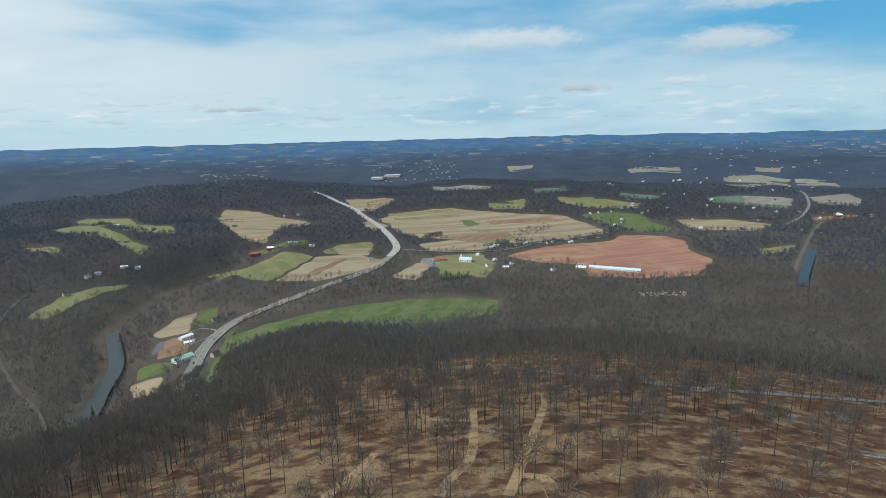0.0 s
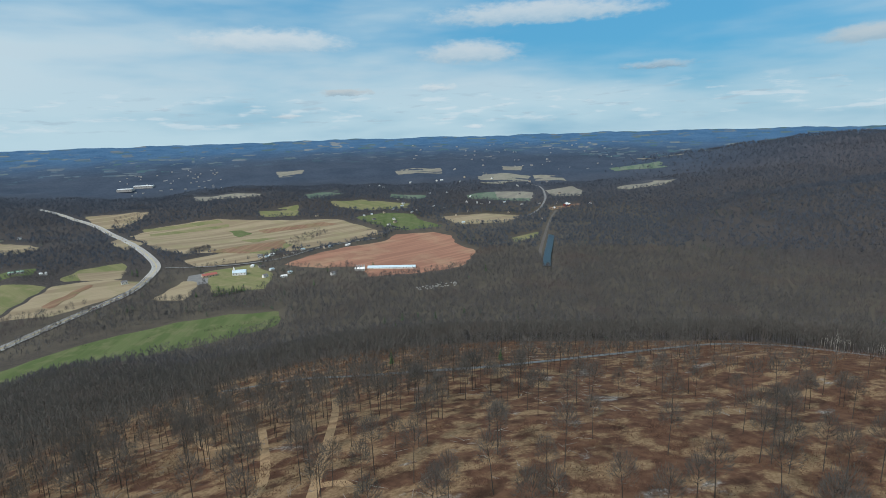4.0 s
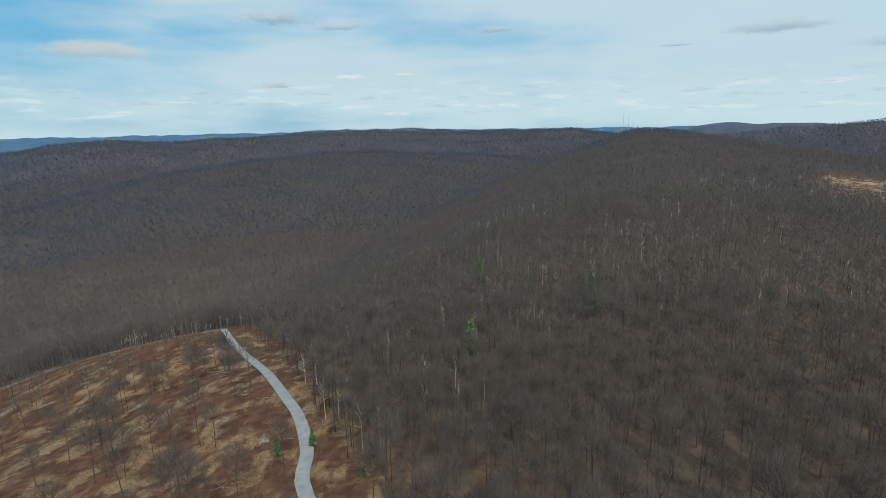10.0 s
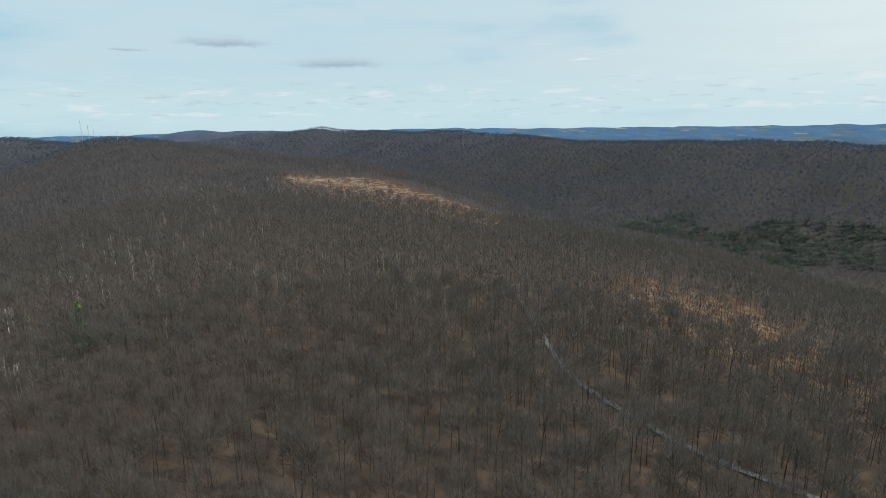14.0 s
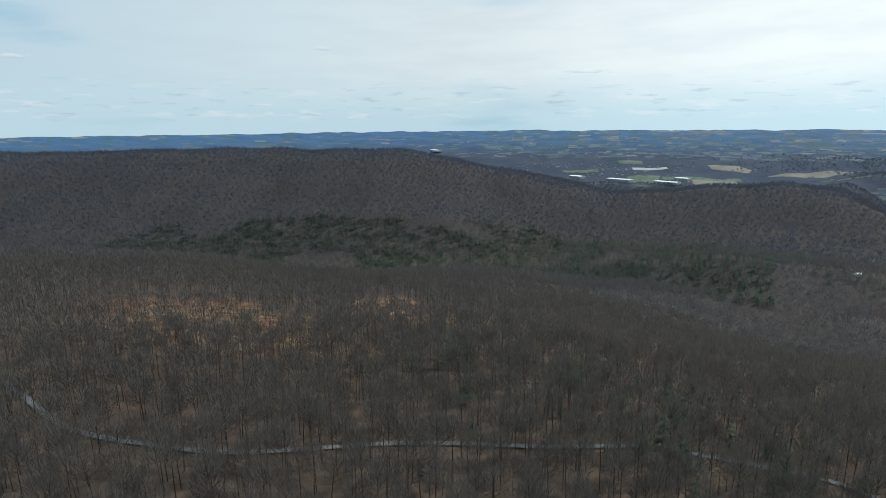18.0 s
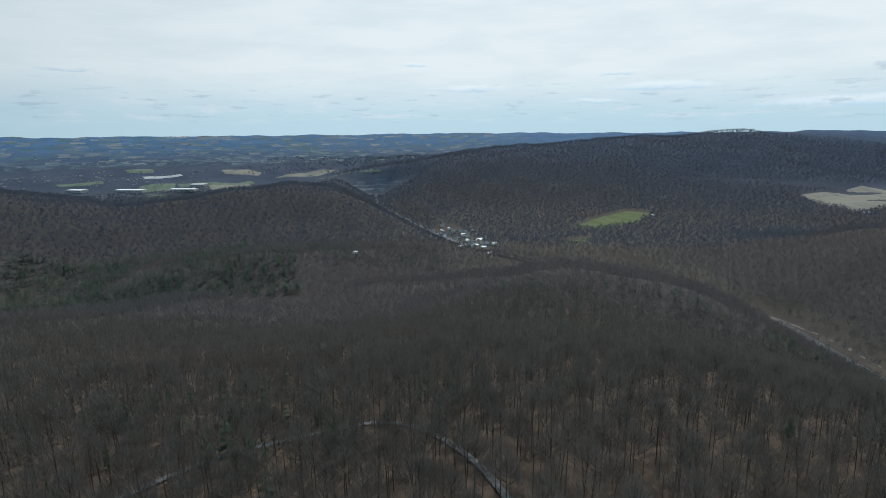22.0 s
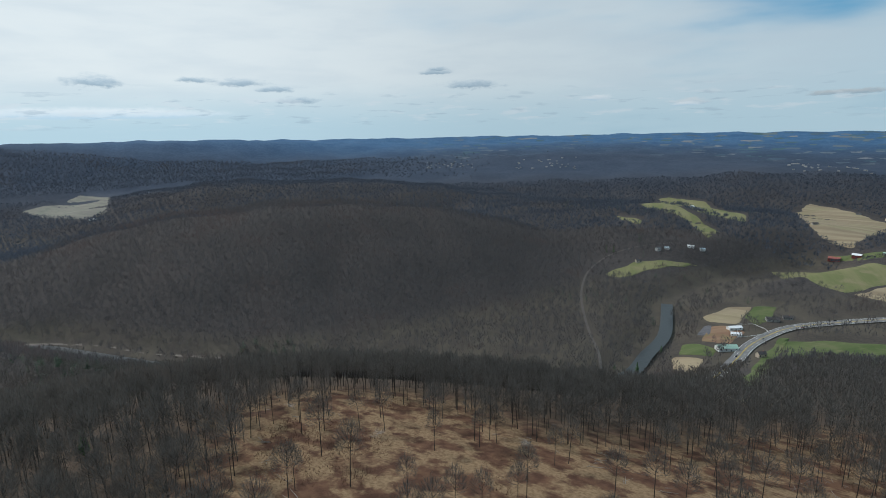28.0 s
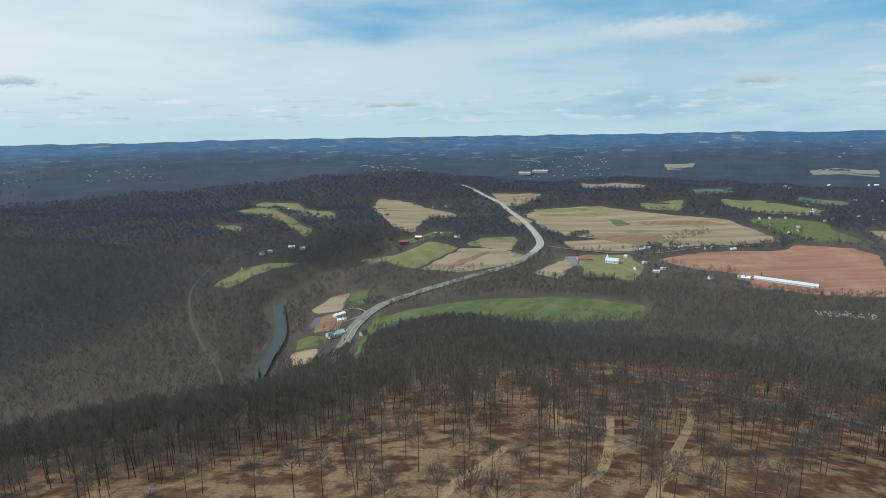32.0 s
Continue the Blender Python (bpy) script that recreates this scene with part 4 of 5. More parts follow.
def bare_tree(seed, height, spread, limbs, twigs, width, sides=5, first=0.46, limb_sides=3, girth=0.0078, stout=0.34):
    """Trunk and limbs, and the twigs, of one leafless broadleaf tree: two sets of vertices and triangles."""
    rng = np.random.default_rng(seed)
    wv, wt, tv, tt = [], [], [], []
    lean = rng.normal(size=2) * 0.03 * height
    tops = [np.zeros(3), np.array([lean[0] * 0.4, lean[1] * 0.4, height * 0.45]), np.array([lean[0], lean[1], height * 0.8])]
    r = girth * height
    if sides:
        tube(tops[0] - (0, 0, 0.5), tops[1], r, r * 0.7, sides, wv, wt)
        tube(tops[1], tops[2], r * 0.7, r * 0.2, sides, wv, wt)
    ends = []
    for k in range(limbs):
        fn = (k + rng.random()) / limbs
        f = first + (0.78 - first) * fn
        g = k * 2.4 + rng.normal() * 0.4
        s = tops[1] + (tops[2] - tops[1]) * (f - 0.45) / 0.35 if f > 0.45 else tops[1] * f / 0.45
        # low limbs reach out, high ones reach up, so that the crown is a dome
        reach = spread * (1.05 - 0.72 * fn) * rng.uniform(0.7, 1.05)
        rise = height * (0.15 + 0.08 * fn) * rng.uniform(0.7, 1.1)
        e = s + np.array([math.cos(g) * reach, math.sin(g) * reach, rise])
        m = s + (e - s) * 0.5 + np.array([math.cos(g), math.sin(g), -0.4]) * reach * 0.1
        if limb_sides:
            tube(s, m, r * stout, r * stout * 0.6, 3, wv, wt)
            tube(m, e, r * stout * 0.6, r * stout * 0.15, 3, wv, wt)
        ends += [(s + (m - s) * 0.4, m), (m, e), (m, e)]
    # fine twigs: most end on a rounded dome, the rest branch off the limbs inside it
    core = np.array([lean[0], lean[1], height * 0.62])
    size = np.array([spread, spread, height * 0.36])
    for k in range(twigs):
        if k % 3:
            d = rng.normal(size=3)
            d[2] = abs(d[2]) - 0.25
            d /= np.linalg.norm(d)
            q = core + d * size * rng.uniform(0.72, 1.0)
            p = q + ((core - q) * 0.25 - np.array([0, 0, 0.03 * height])) * rng.uniform(0.7, 1.4) + rng.normal(size=3) * 0.022 * height
        else:
            a, b = ends[rng.integers(len(ends))]
            p = a + (b - a) * rng.random() ** 0.7
            out = (b - a) / np.linalg.norm(b - a) + rng.normal(size=3) * 0.7
            q = p + out * rng.uniform(0.04, 0.09) * height / np.linalg.norm(out)
        i = len(tv)
        tv += sliver(p, q, width * rng.uniform(0.6, 1.3), rng)
        tt.append((i, i + 1, i + 2))
    return (np.array(wv).reshape(-1, 3), np.array(wt, int).reshape(-1, 3)), (np.array(tv), np.array(tt, int))


def fan(rng, core, size, count, length, width):
    """Fine twigs that stand out and up from a rounded crown, as slivers."""
    out = []
    for k in range(count):
        z = 1 - 1.2 * (k + 0.5) / count
        g = k * 2.4 + rng.normal() * 0.3
        h = math.sqrt(max(1 - z * z, 0))
        d = np.array([math.cos(g) * h, math.sin(g) * h, z])
        q = core + d * size * rng.uniform(0.82, 1.06)
        way = d + np.array([0, 0, 0.9]) + rng.normal(size=3) * 0.22
        p = q - way / np.linalg.norm(way) * length * rng.uniform(0.7, 1.3)
        out += sliver(p, q, width * rng.uniform(0.6, 1.4), rng)
    return out


def broom(seed, height, spread, twigs, width, length=0.0):
    """A tree seen from afar or a bush: a slip of stem under a rounded crown of twigs that stand out and up."""
    rng = np.random.default_rng(seed)
    tv = sliver((0, 0, -1), (0, 0, height * 0.8), height * 0.018, rng)
    tv += fan(rng, np.array([0, 0, height * 0.6]), np.array([spread, spread, height * 0.38]), twigs, length or width * 4, width)
    return np.array(tv), np.arange(len(tv)).reshape(-1, 3)


def evergreen(seed, height, spread, tiers, per):
    """Whorls of drooping needle boughs round a straight stem."""
    rng = np.random.default_rng(seed)
    tv = sliver((0, 0, -0.5), (0, 0, height), 0.5, rng)
    for i in range(tiers):
        f = 0.16 + 0.8 * i / tiers
        reach = spread * (1.02 - f) ** 0.75 * rng.uniform(0.75, 1.1)
        for k in range(per):
            g = (k + rng.random()) * 2 * math.pi / per
            p = np.array([0, 0, height * (f + rng.uniform(-0.02, 0.02))])
            e = p + np.array([math.cos(g) * reach, math.sin(g) * reach, rng.uniform(-0.02, 0.05) * height])
            s = np.array([-math.sin(g), math.cos(g), rng.uniform(-0.3, 0.3)]) * reach * 0.42
            m = p + (e - p) * 0.55 + (0, 0, 0.03 * height)
            tv += [p + (0, 0, 0.04 * height), m + s, e, p + (0, 0, 0.04 * height), e, m - s]
    return np.array(tv), np.arange(len(tv)).reshape(-1, 3)


def plant(name, templates, x, y, scale, spin, mat, label, category, sink=0.3, z=None):
    """Many plants joined into one mesh: each template set down at its share of the places."""
    V, F, base = [], [], 0
    zz = land(x, y) - sink if z is None else z
    for k, (v, f) in enumerate(templates):
        sel = np.arange(len(x)) % len(templates) == k
        if not sel.any() or not len(f):
            continue
        c, s = np.cos(spin[sel]), np.sin(spin[sel])
        sc = scale[sel][:, None]
        px = (v[None, :, 0] * c[:, None] - v[None, :, 1] * s[:, None]) * sc + x[sel][:, None]
        py = (v[None, :, 0] * s[:, None] + v[None, :, 1] * c[:, None]) * sc + y[sel][:, None]
        pz = v[None, :, 2] * sc + zz[sel][:, None]
        V.append(np.stack([px, py, pz], -1).reshape(-1, 3))
        n = int(sel.sum())
        F.append((f[None] + (np.arange(n) * len(v))[:, None, None] + base).reshape(-1, 3))
        base += n * len(v)
    if not V:
        return None
    return tagged(new(name, mesh_from(name, np.concatenate(V), np.concatenate(F), mat)), label, category, kind="stuff")


rng = np.random.default_rng(7)


def scatter(r0, r1, spacing, jitter=0.48):
    """Places on a jittered grid between two distances."""
    g = np.arange(-r1, r1, spacing)
    x, y = np.meshgrid(g, g)
    x = x.ravel() + rng.uniform(-jitter, jitter, x.size) * spacing
    y = y.ravel() + rng.uniform(-jitter, jitter, y.size) * spacing
    r = np.hypot(x, y)
    k = (r >= r0) & (r < r1)
    return x[k], y[k]


def patchy(x, y, size, shift=0.0):
    """A smooth random field between about -1 and 1."""
    return (np.sin(x / size + shift) * np.cos(y / size * 1.3 + shift * 2) + np.sin((x + y) / size * 0.63 + 1.7 + shift) + np.sin((x - 1.7 * y) / size * 0.37 + shift)) / 3


def open_ground(x, y):
    """True where no tree stands: fields, yards, ways and water."""
    o = np.zeros(x.shape, bool)
    for kind, outline in FIELDS:
        px, py = np.array(outline).T
        box = (x > px.min() - 15) & (x < px.max() + 15) & (y > py.min() - 15) & (y < py.max() + 15)
        if box.any():
            o[box] |= inside(x[box], y[box], outline) | (line_distance(x[box], y[box], outline + outline[:1]) < 4)
    for pts, w in WAYS:
        px, py = np.array(pts).T
        box = (x > px.min() - 30) & (x < px.max() + 30) & (y > py.min() - 30) & (y < py.max() + 30)
        if box.any():
            o[box] |= line_distance(x[box], y[box], [tuple(q) for q in smooth_line(pts, 15)]) < w
    return o


def hollow(x, y, z):
    """True in the hemlock hollow between the ridge and the southern mountain."""
    a, r = np.degrees(np.arctan2(x, y)) % 360, np.hypot(x, y)
    a = a + 7 * patchy(x, y, 70, 1) + 3 * patchy(x, y, 23)
    return (a > 142) & (a < 218) & (r > 900) & (r < 1490 - 1.6 * np.abs(a - 160) + 60 * patchy(x, y, 50)) & (z < -134 + 14 * patchy(x, y, 60)) & (patchy(x, y, 45) > -0.42)


def wooded(x, y):
    """Chance of a tree at each place, by the cover of the land."""
    z = land(x, y)
    r = np.hypot(x, y)
    c = np.ones(x.shape)
    valley = (z < -165) & (r > 700)
    c[valley] = np.where(patchy(x[valley], y[valley], 95) > -0.25, 0.95, 0.5)
    c[valley & (y < 900)] = 0.95
    north = valley & (y > 1000) & (x > -500) & (x < 700)
    c[north] *= 0.9
    cut = inside(x, y, CLEARED)
    c[cut] = np.where(y[cut] > 190 + 0.2 * np.abs(x[cut]), 0.52, 0.17)
    c[inside(x, y, LOGGED)] = 0.05
    c[inside(x, y, GLADE)] = 0.25
    c[inside(x, y, THINNED)] = 0.5
    c[hollow(x, y, z)] = 0.5
    c[open_ground(x, y)] = 0
    return c


def grove(r0, r1, spacing):
    x, y = scatter(r0, r1, spacing)
    k = rng.random(x.size) < wooded(x, y)
    x, y = x[k], y[k]
    return x, y, rng.uniform(0.78, 1.18, x.size), rng.uniform(0, 6.28, x.size)


CLOSE = [bare_tree(s, 20, 4.4, 14, 300, 0.085, first=0.5) for s in range(8)]
NEAR = [bare_tree(10 + s, 20, 4.4, 11, 110, 0.15, sides=4, first=0.5) for s in range(6)]
MID = [bare_tree(20 + s, 19.5, 4.7, 12, 3, 0.4, first=0.5, sides=3, limb_sides=0) for s in range(6)]
for kind, seed, count, length, width in ((CLOSE, 180, 260, 1.7, 0.10), (NEAR, 220, 120, 1.9, 0.20), (MID, 200, 36, 2.6, 0.5)):
    for k, (wood, (v, f)) in enumerate(kind):
        rng = np.random.default_rng(seed + k)
        mass = np.array(fan(rng, np.array([0, 0, 13.0]), np.array([4.1, 4.1, 6.4]) * rng.uniform(0.88, 1.12, 3), count, length, width))
        kind[k] = (wood, (np.concatenate([v, mass]), np.concatenate([f, len(v) + np.arange(len(mass)).reshape(-1, 3)])))
FARM = [broom(40 + s, 18.5, 4.7, 14, 0.95, 3.8) for s in range(10)]
FARR = [broom(60 + s, 17, 6.2, 7, 2.1, 5.5) for s in range(10)]

rng = np.random.default_rng(7)
x, y, sc, sp = grove(40, 280, 6.9)
# the trees that stand on the cleared slope are things of their own; the rest of the woods is joined
dist = np.hypot(x, y)
on_cut = inside(x, y, CLEARED)
reach = np.sort(dist[on_cut])[min(299, on_cut.sum() - 1)]
lone = on_cut & (dist <= reach)
LONE = list(zip(x[lone], y[lone], sc[lone], sp[lone]))
for sel, kind, trunks, twigs in ((~lone & (dist < 175), CLOSE, "woods_trunks", "woods_twigs"), (~lone & (dist >= 175), NEAR, "ridge_woods_trunks", "ridge_woods_twigs")):
    plant(trunks, [t[0] for t in kind], x[sel], y[sel], sc[sel], sp[sel], BARK, "grey-brown trunks and limbs of leafless woods on the ridge", "trees")
    plant(twigs, [t[1] for t in kind], x[sel], y[sel], sc[sel], sp[sel], TWIG, "bare grey-brown twigs of leafless woods on the ridge", "trees")
x, y, sc, sp = grove(280, 620, 7.8)
plant("slope_woods_trunks", [t[0] for t in MID], x, y, sc, sp, BARK, "trunks of leafless woods on the slopes", "trees")
plant("slope_woods_twigs", [t[1] for t in MID], x, y, sc, sp, TWIG, "bare twigs of leafless woods on the slopes", "trees")
x, y, sc, sp = grove(620, 1400, 9.2)
plant("hillside_woods", FARM, x, y, sc, sp, HILL_TWIG, "leafless grey-brown woods on the hillsides", "trees")
x, y, sc, sp = grove(1400, 2550, 12.0)
# farther off only the two great mountains show their trees
wx0, wy0 = scatter(2550, 3450, 15.0)
bearing = np.degrees(np.arctan2(wx0, wy0)) % 360 + 5 * rng.normal(size=wx0.size)
on = ((bearing > 50) & (bearing < 160)) | ((bearing > 226) & (bearing < 300))
wx0, wy0 = wx0[on], wy0[on]
hilly = land(wx0, wy0) > floor_height(wx0, wy0) + 60
ws, wp = rng.uniform(0.8, 1.2, wx0.size), rng.uniform(0, 6.28, wx0.size)
x, y, sc, sp = (np.concatenate([a, b[hilly]]) for a, b in ((x, wx0), (y, wy0), (sc, ws * 1.15), (sp, wp)))
plant("mountain_woods", FARR, x, y, sc, sp, HAZED_TWIG, "bare woods on the mountainsides beyond the valley", "trees")


def tree_things():
    """Each leafless tree left on the cleared slope: trunk with limbs, and crown of twigs."""
    made = []
    for k, (wood, twigs) in enumerate(CLOSE):
        root = tagged(new("bare_tree"), "tall leafless broadleaf tree standing on cleared ground", "tree", "trees on the cleared slope")
        for nm, (v, f), mat in (("trunk", wood, BARK), ("crown", twigs, TWIG)):
            new(nm, mesh_from(nm, v, f, mat)).parent = root
        made.append(root)
    for k, (px, py, s, g) in enumerate(LONE):
        m = Matrix.Translation((px, py, float(land(px, py)) - 0.3)) @ Matrix.Rotation(g, 4, "Z")
        ob = made[k] if k < len(made) else copy_thing(made[k % len(made)], Matrix())
        ob.matrix_basis = m @ Matrix.Scale(s, 4)


tree_things()

THICKETS = [[(184, 1474), (218, 1620), (316, 1716), (328, 1648), (234, 1522), (199, 1451)], [(-51, 1499), (-47, 1529), (0, 1560), (1, 1530)], [(-285, 2050), (-294, 2206), (-195, 2231), (-168, 2168), (-215, 2079), (-264, 1962)], [(-258, 2341), (-220, 2395), (-180, 2343), (-207, 2240)], [(664, 1876), (721, 1930), (719, 1850), (660, 1760)]]
for outline in THICKETS:
    tx, ty = np.array(outline).T
    x, y = rng.uniform(tx.min(), tx.max(), 400), rng.uniform(ty.min(), ty.max(), 400)
    k = inside(x, y, outline)
    x, y = x[k][:140], y[k][:140]
    plant("thicket", FARM, x, y, rng.uniform(0.4, 0.8, x.size), rng.uniform(0, 6.28, x.size), HILL_TWIG, "grey-brown bare thicket between the fields", "trees")

# ---- evergreens, brush, fallen wood ----
def pine_template(seed, height, spread):
    root = tagged(new("pine_tree"), "dark green evergreen tree among bare woods", "tree", "single evergreens")
    v, f = evergreen(seed, height, spread, 13, 8)
    stem_v, stem_f = [], []
    tube((0, 0, -0.5), (0, 0, height * 0.9), 0.22, 0.05, 5, stem_v, stem_f)
    new("trunk", mesh_from("trunk", np.array(stem_v), np.array(stem_f), BARK)).parent = root
    new("crown", mesh_from("crown", v[3:], f[:-1], YOUNG_PINE)).parent = root
    return root


PINES = [pine_template(90 + k, h, s) for k, (h, s) in enumerate(((17, 3.6), (14, 3.8), (20, 3.9), (11, 3.2)))]
SPOTS = [(373, -24), (262, -71), (196, -9), (128, 22), (256, -244), (149, 40), (144, 49), (1610, 362), (1357, 525), (899, 470), (-72, -178), (-53, -166), (-82, -167), (-37, -168), (-93, -142), (-477, -236),
         (-206, 0), (152, 277), (98, 322), (238, 808), (267, 807), (296, 814), (317, 791), (370, 796), (235, 744), (308, 747), (-775, 993), (-768, 986), (-754, 991), (-35, 1125), (229, 1193), (683, 1800),
         (672, 1793), (524, 1727), (-398, 581), (-424, 570), (-420, 666), (213, 717), (158, 723), (274, 724), (340, 720), (-160, 1335), (-150, 1327), (120, 1124), (182, 1099), (336, 1209), (528, 1024), (477, 1000)]
SPOTS += [(-4 + 4.6 * k, 1112 + 3.2 * (k % 3) + 1.2 * k) for k in range(13)]
for k, (px, py) in enumerate(SPOTS):
    m = Matrix.Translation((px, py, float(land(px, py)) - 0.3)) @ Matrix.Rotation(k * 1.9, 4, "Z") @ Matrix.Scale((0.72 + 0.045 * (k * 7 % 9)) * ((2.1, 1.75, 1.35)[k] if k < 3 else 0.45 if math.hypot(px, py) < 200 else 0.75 if math.hypot(px, py) < 400 else 1), 4)
    ob = PINES[k] if k < 4 else copy_thing(PINES[k % 4], Matrix())
    ob.matrix_basis = m

FIR = [evergreen(110 + s, 16, 4.2, 5, 5) for s in range(4)]


def evergreen_stand(name, label, az0, az1, d0, d1, n, chance, low=0.6, high=1.15):
    a, d = rng.uniform(az0, az1, n), np.sqrt(rng.uniform(d0 * d0, d1 * d1, n))
    x, y = d * np.sin(np.radians(a)), d * np.cos(np.radians(a))
    k = chance(x, y, land(x, y)) & ~open_ground(x, y)
    x, y = x[k], y[k]
    return plant(name, FIR, x, y, rng.uniform(low, high, x.size), rng.uniform(0, 6.28, x.size), PINE, label, "trees")


evergreen_stand("hemlock_stand", "dark band of hemlocks along the hollow", 134, 226, 860, 1580, 13000, hollow, 0.95, 1.3)
evergreen_stand("pine_stand", "scattered dark pines on the western spur", 238, 266, 330, 700, 420, lambda x, y, z: patchy(x, y, 60, 2) > 0.05)
evergreen_stand("pine_stand", "dark pine wood above the village", 222, 236, 1000, 1350, 420, lambda x, y, z: patchy(x, y, 90, 1) > -0.1)
evergreen_stand("pine_stand", "scattered pines along the valley floor", 316, 400, 680, 2100, 1300, lambda x, y, z: (z < -120) & (patchy(x, y, 85, 4) > 0.22))
evergreen_stand("pine_stand", "pines along the summit ridge", 100, 110, 1250, 1700, 300, lambda x, y, z: z > 40)
evergreen_stand("pine_stand", "dark pines beside the river gorge", 266, 290, 560, 800, 220, lambda x, y, z: z < -120)
evergreen_stand("pine_stand", "young pines under the ridge woods", 178, 250, 120, 260, 90, lambda x, y, z: patchy(x, y, 30) > 0.0)
evergreen_stand("pine_stand", "dark pine blocks on the hillside", 44, 62, 1350, 2300, 500, lambda x, y, z: patchy(x, y, 60, 5) > 0.35)

# bleached snags through the eastern woods
DEAD = [bare_tree(130 + s, 17, 3.4, 10, 10, 0.16, sides=3, first=0.45, girth=0.0100, stout=0.75) for s in range(5)]
a, d = rng.uniform(58, 140, 800), np.sqrt(rng.uniform(110 ** 2, 760 ** 2, 800))
x, y = d * np.sin(np.radians(a)), d * np.cos(np.radians(a))
k = (patchy(x, y, 45, 3) > -0.12) & ~inside(x, y, CLEARED) & ~open_ground(x, y)
x, y = x[k], y[k]
sn = (rng.uniform(0.65, 1.0, x.size), rng.uniform(0, 6.28, x.size))
plant("dead_trees", [t[0] for t in DEAD], x, y, *sn, SNAG, "bleached dead trees standing in the woods", "trees")

# brush, fallen logs and stumps on the cleared ground
BRUSH = [broom(150 + s, 1.8, 2.6, 34, 0.16) for s in range(4)]
x, y = scatter(30, 560, 4.6)
k = inside(x, y, CLEARED) & (patchy(x, y, 9) + patchy(x, y, 31, 2) > 0.16) & ~open_ground(x, y)
x, y = x[k], y[k]
plant("brush", BRUSH, x, y, rng.uniform(0.5, 1.5, x.size), rng.uniform(0, 6.28, x.size), SHRUB, "rust-brown brush on the cleared slope", "brush")
LOGS = []
for s in range(5):
    g = np.random.default_rng(170 + s)
    v, f = [], []
    for _ in range(3):
        p = np.array([*g.normal(size=2) * 1.6, 0.25 + 0.2 * g.random()])
        w = g.uniform(0, 6.28)
        e = p + np.array([math.cos(w), math.sin(w), 0.04]) * g.uniform(2.5, 7)
        tube(p, e, 0.13, 0.07, 4, v, f)
    LOGS.append((np.array(v), np.array(f)))
x, y = scatter(30, 420, 11)
k = inside(x, y, CLEARED) & (patchy(x, y, 16, 5) > 0.0) & ~open_ground(x, y)
x, y = x[k], y[k]
plant("fallen_logs", LOGS, x, y, rng.uniform(0.35, 0.85, x.size), rng.uniform(0, 6.28, x.size), FALLEN, "grey fallen logs and tops on the cleared slope", "logs", sink=0)
x, y = scatter(380, 960, 11)
k = inside(x, y, LOGGED)
x, y = x[k], y[k]
plant("fallen_logs", LOGS, x, y, rng.uniform(0.8, 1.6, x.size), rng.uniform(0, 6.28, x.size), SNAG, "pale logging debris on the logged strip", "logs", sink=0)

# bushes of the hedge across the pasture
hx = np.concatenate([np.linspace(-21, 92, 26), [-98, -101, -94, -186, -183, -150]])
hy = np.concatenate([np.linspace(899, 909, 26) + rng.normal(size=26), [913, 911, 915, 919, 921, 860]])
plant("hedge", [t[1] for t in MID], hx, hy, rng.uniform(0.2, 0.55, hx.size), rng.uniform(0, 6.28, hx.size), BARK, "straggling bare hedge across the green pasture", "hedge")


# ---- buildings ----
WALL_WHITE = surface("white_siding", (0.62, 0.62, 0.60), (0.78, 0.78, 0.76), 3, 0.3, rough=0.6, bump=0.1)
WALL_GREY = surface("grey_siding", (0.30, 0.29, 0.28), (0.42, 0.41, 0.39), 3, 0.3, rough=0.7, bump=0.1)
WALL_RED = surface("barn_red_boards", (0.20, 0.05, 0.045), (0.28, 0.08, 0.068), 3, 0.3, rough=0.8, bump=0.1)
WALL_TAN = surface("tan_siding", (0.40, 0.34, 0.26), (0.52, 0.45, 0.36), 3, 0.3, rough=0.7, bump=0.1)
ROOF_GREY = surface("grey_shingles", (0.13, 0.13, 0.14), (0.22, 0.22, 0.225), 3, 0.3, rough=0.9, bump=0.3)
ROOF_DARK = surface("dark_shingles", (0.055, 0.052, 0.055), (0.10, 0.095, 0.095), 3, 0.3, rough=0.9, bump=0.3)
ROOF_WHITE = surface("white_metal_roof", (0.70, 0.71, 0.71), (0.82, 0.83, 0.83), 5, 0.4, rough=0.4, bump=0.05)
ROOF_BLUE = surface("pale_blue_metal_roof", (0.42, 0.53, 0.60), (0.55, 0.66, 0.72), 6, 0.5, rough=0.4, bump=0.05)
ROOF_RED = surface("red_metal_roof", (0.27, 0.085, 0.07), (0.36, 0.125, 0.10), 4, 0.4, rough=0.5, bump=0.05)
ROOF_GREEN = surface("green_metal_roof", (0.26, 0.40, 0.33), (0.36, 0.50, 0.42), 4, 0.4, rough=0.45, bump=0.05)
GLASS = surface("dark_window_glass", (0.03, 0.035, 0.04), (0.05, 0.055, 0.065), 2, 0.4, rough=0.12, bump=0)
STEEL = surface("galvanised_steel", (0.45, 0.46, 0.47), (0.58, 0.59, 0.60), 2, 0.3, rough=0.4, bump=0.05, metal=0.7)
BRICK = surface("dull_brick", (0.24, 0.11, 0.08), (0.33, 0.17, 0.125), 1, 0.2, rough=0.9, bump=0.3)


def part(name, v, f, mat, parent, label=""):
    ob = new(name, mesh_from(name, v, f, mat))
    ob.parent = parent
    return tagged(ob, label) if label else ob


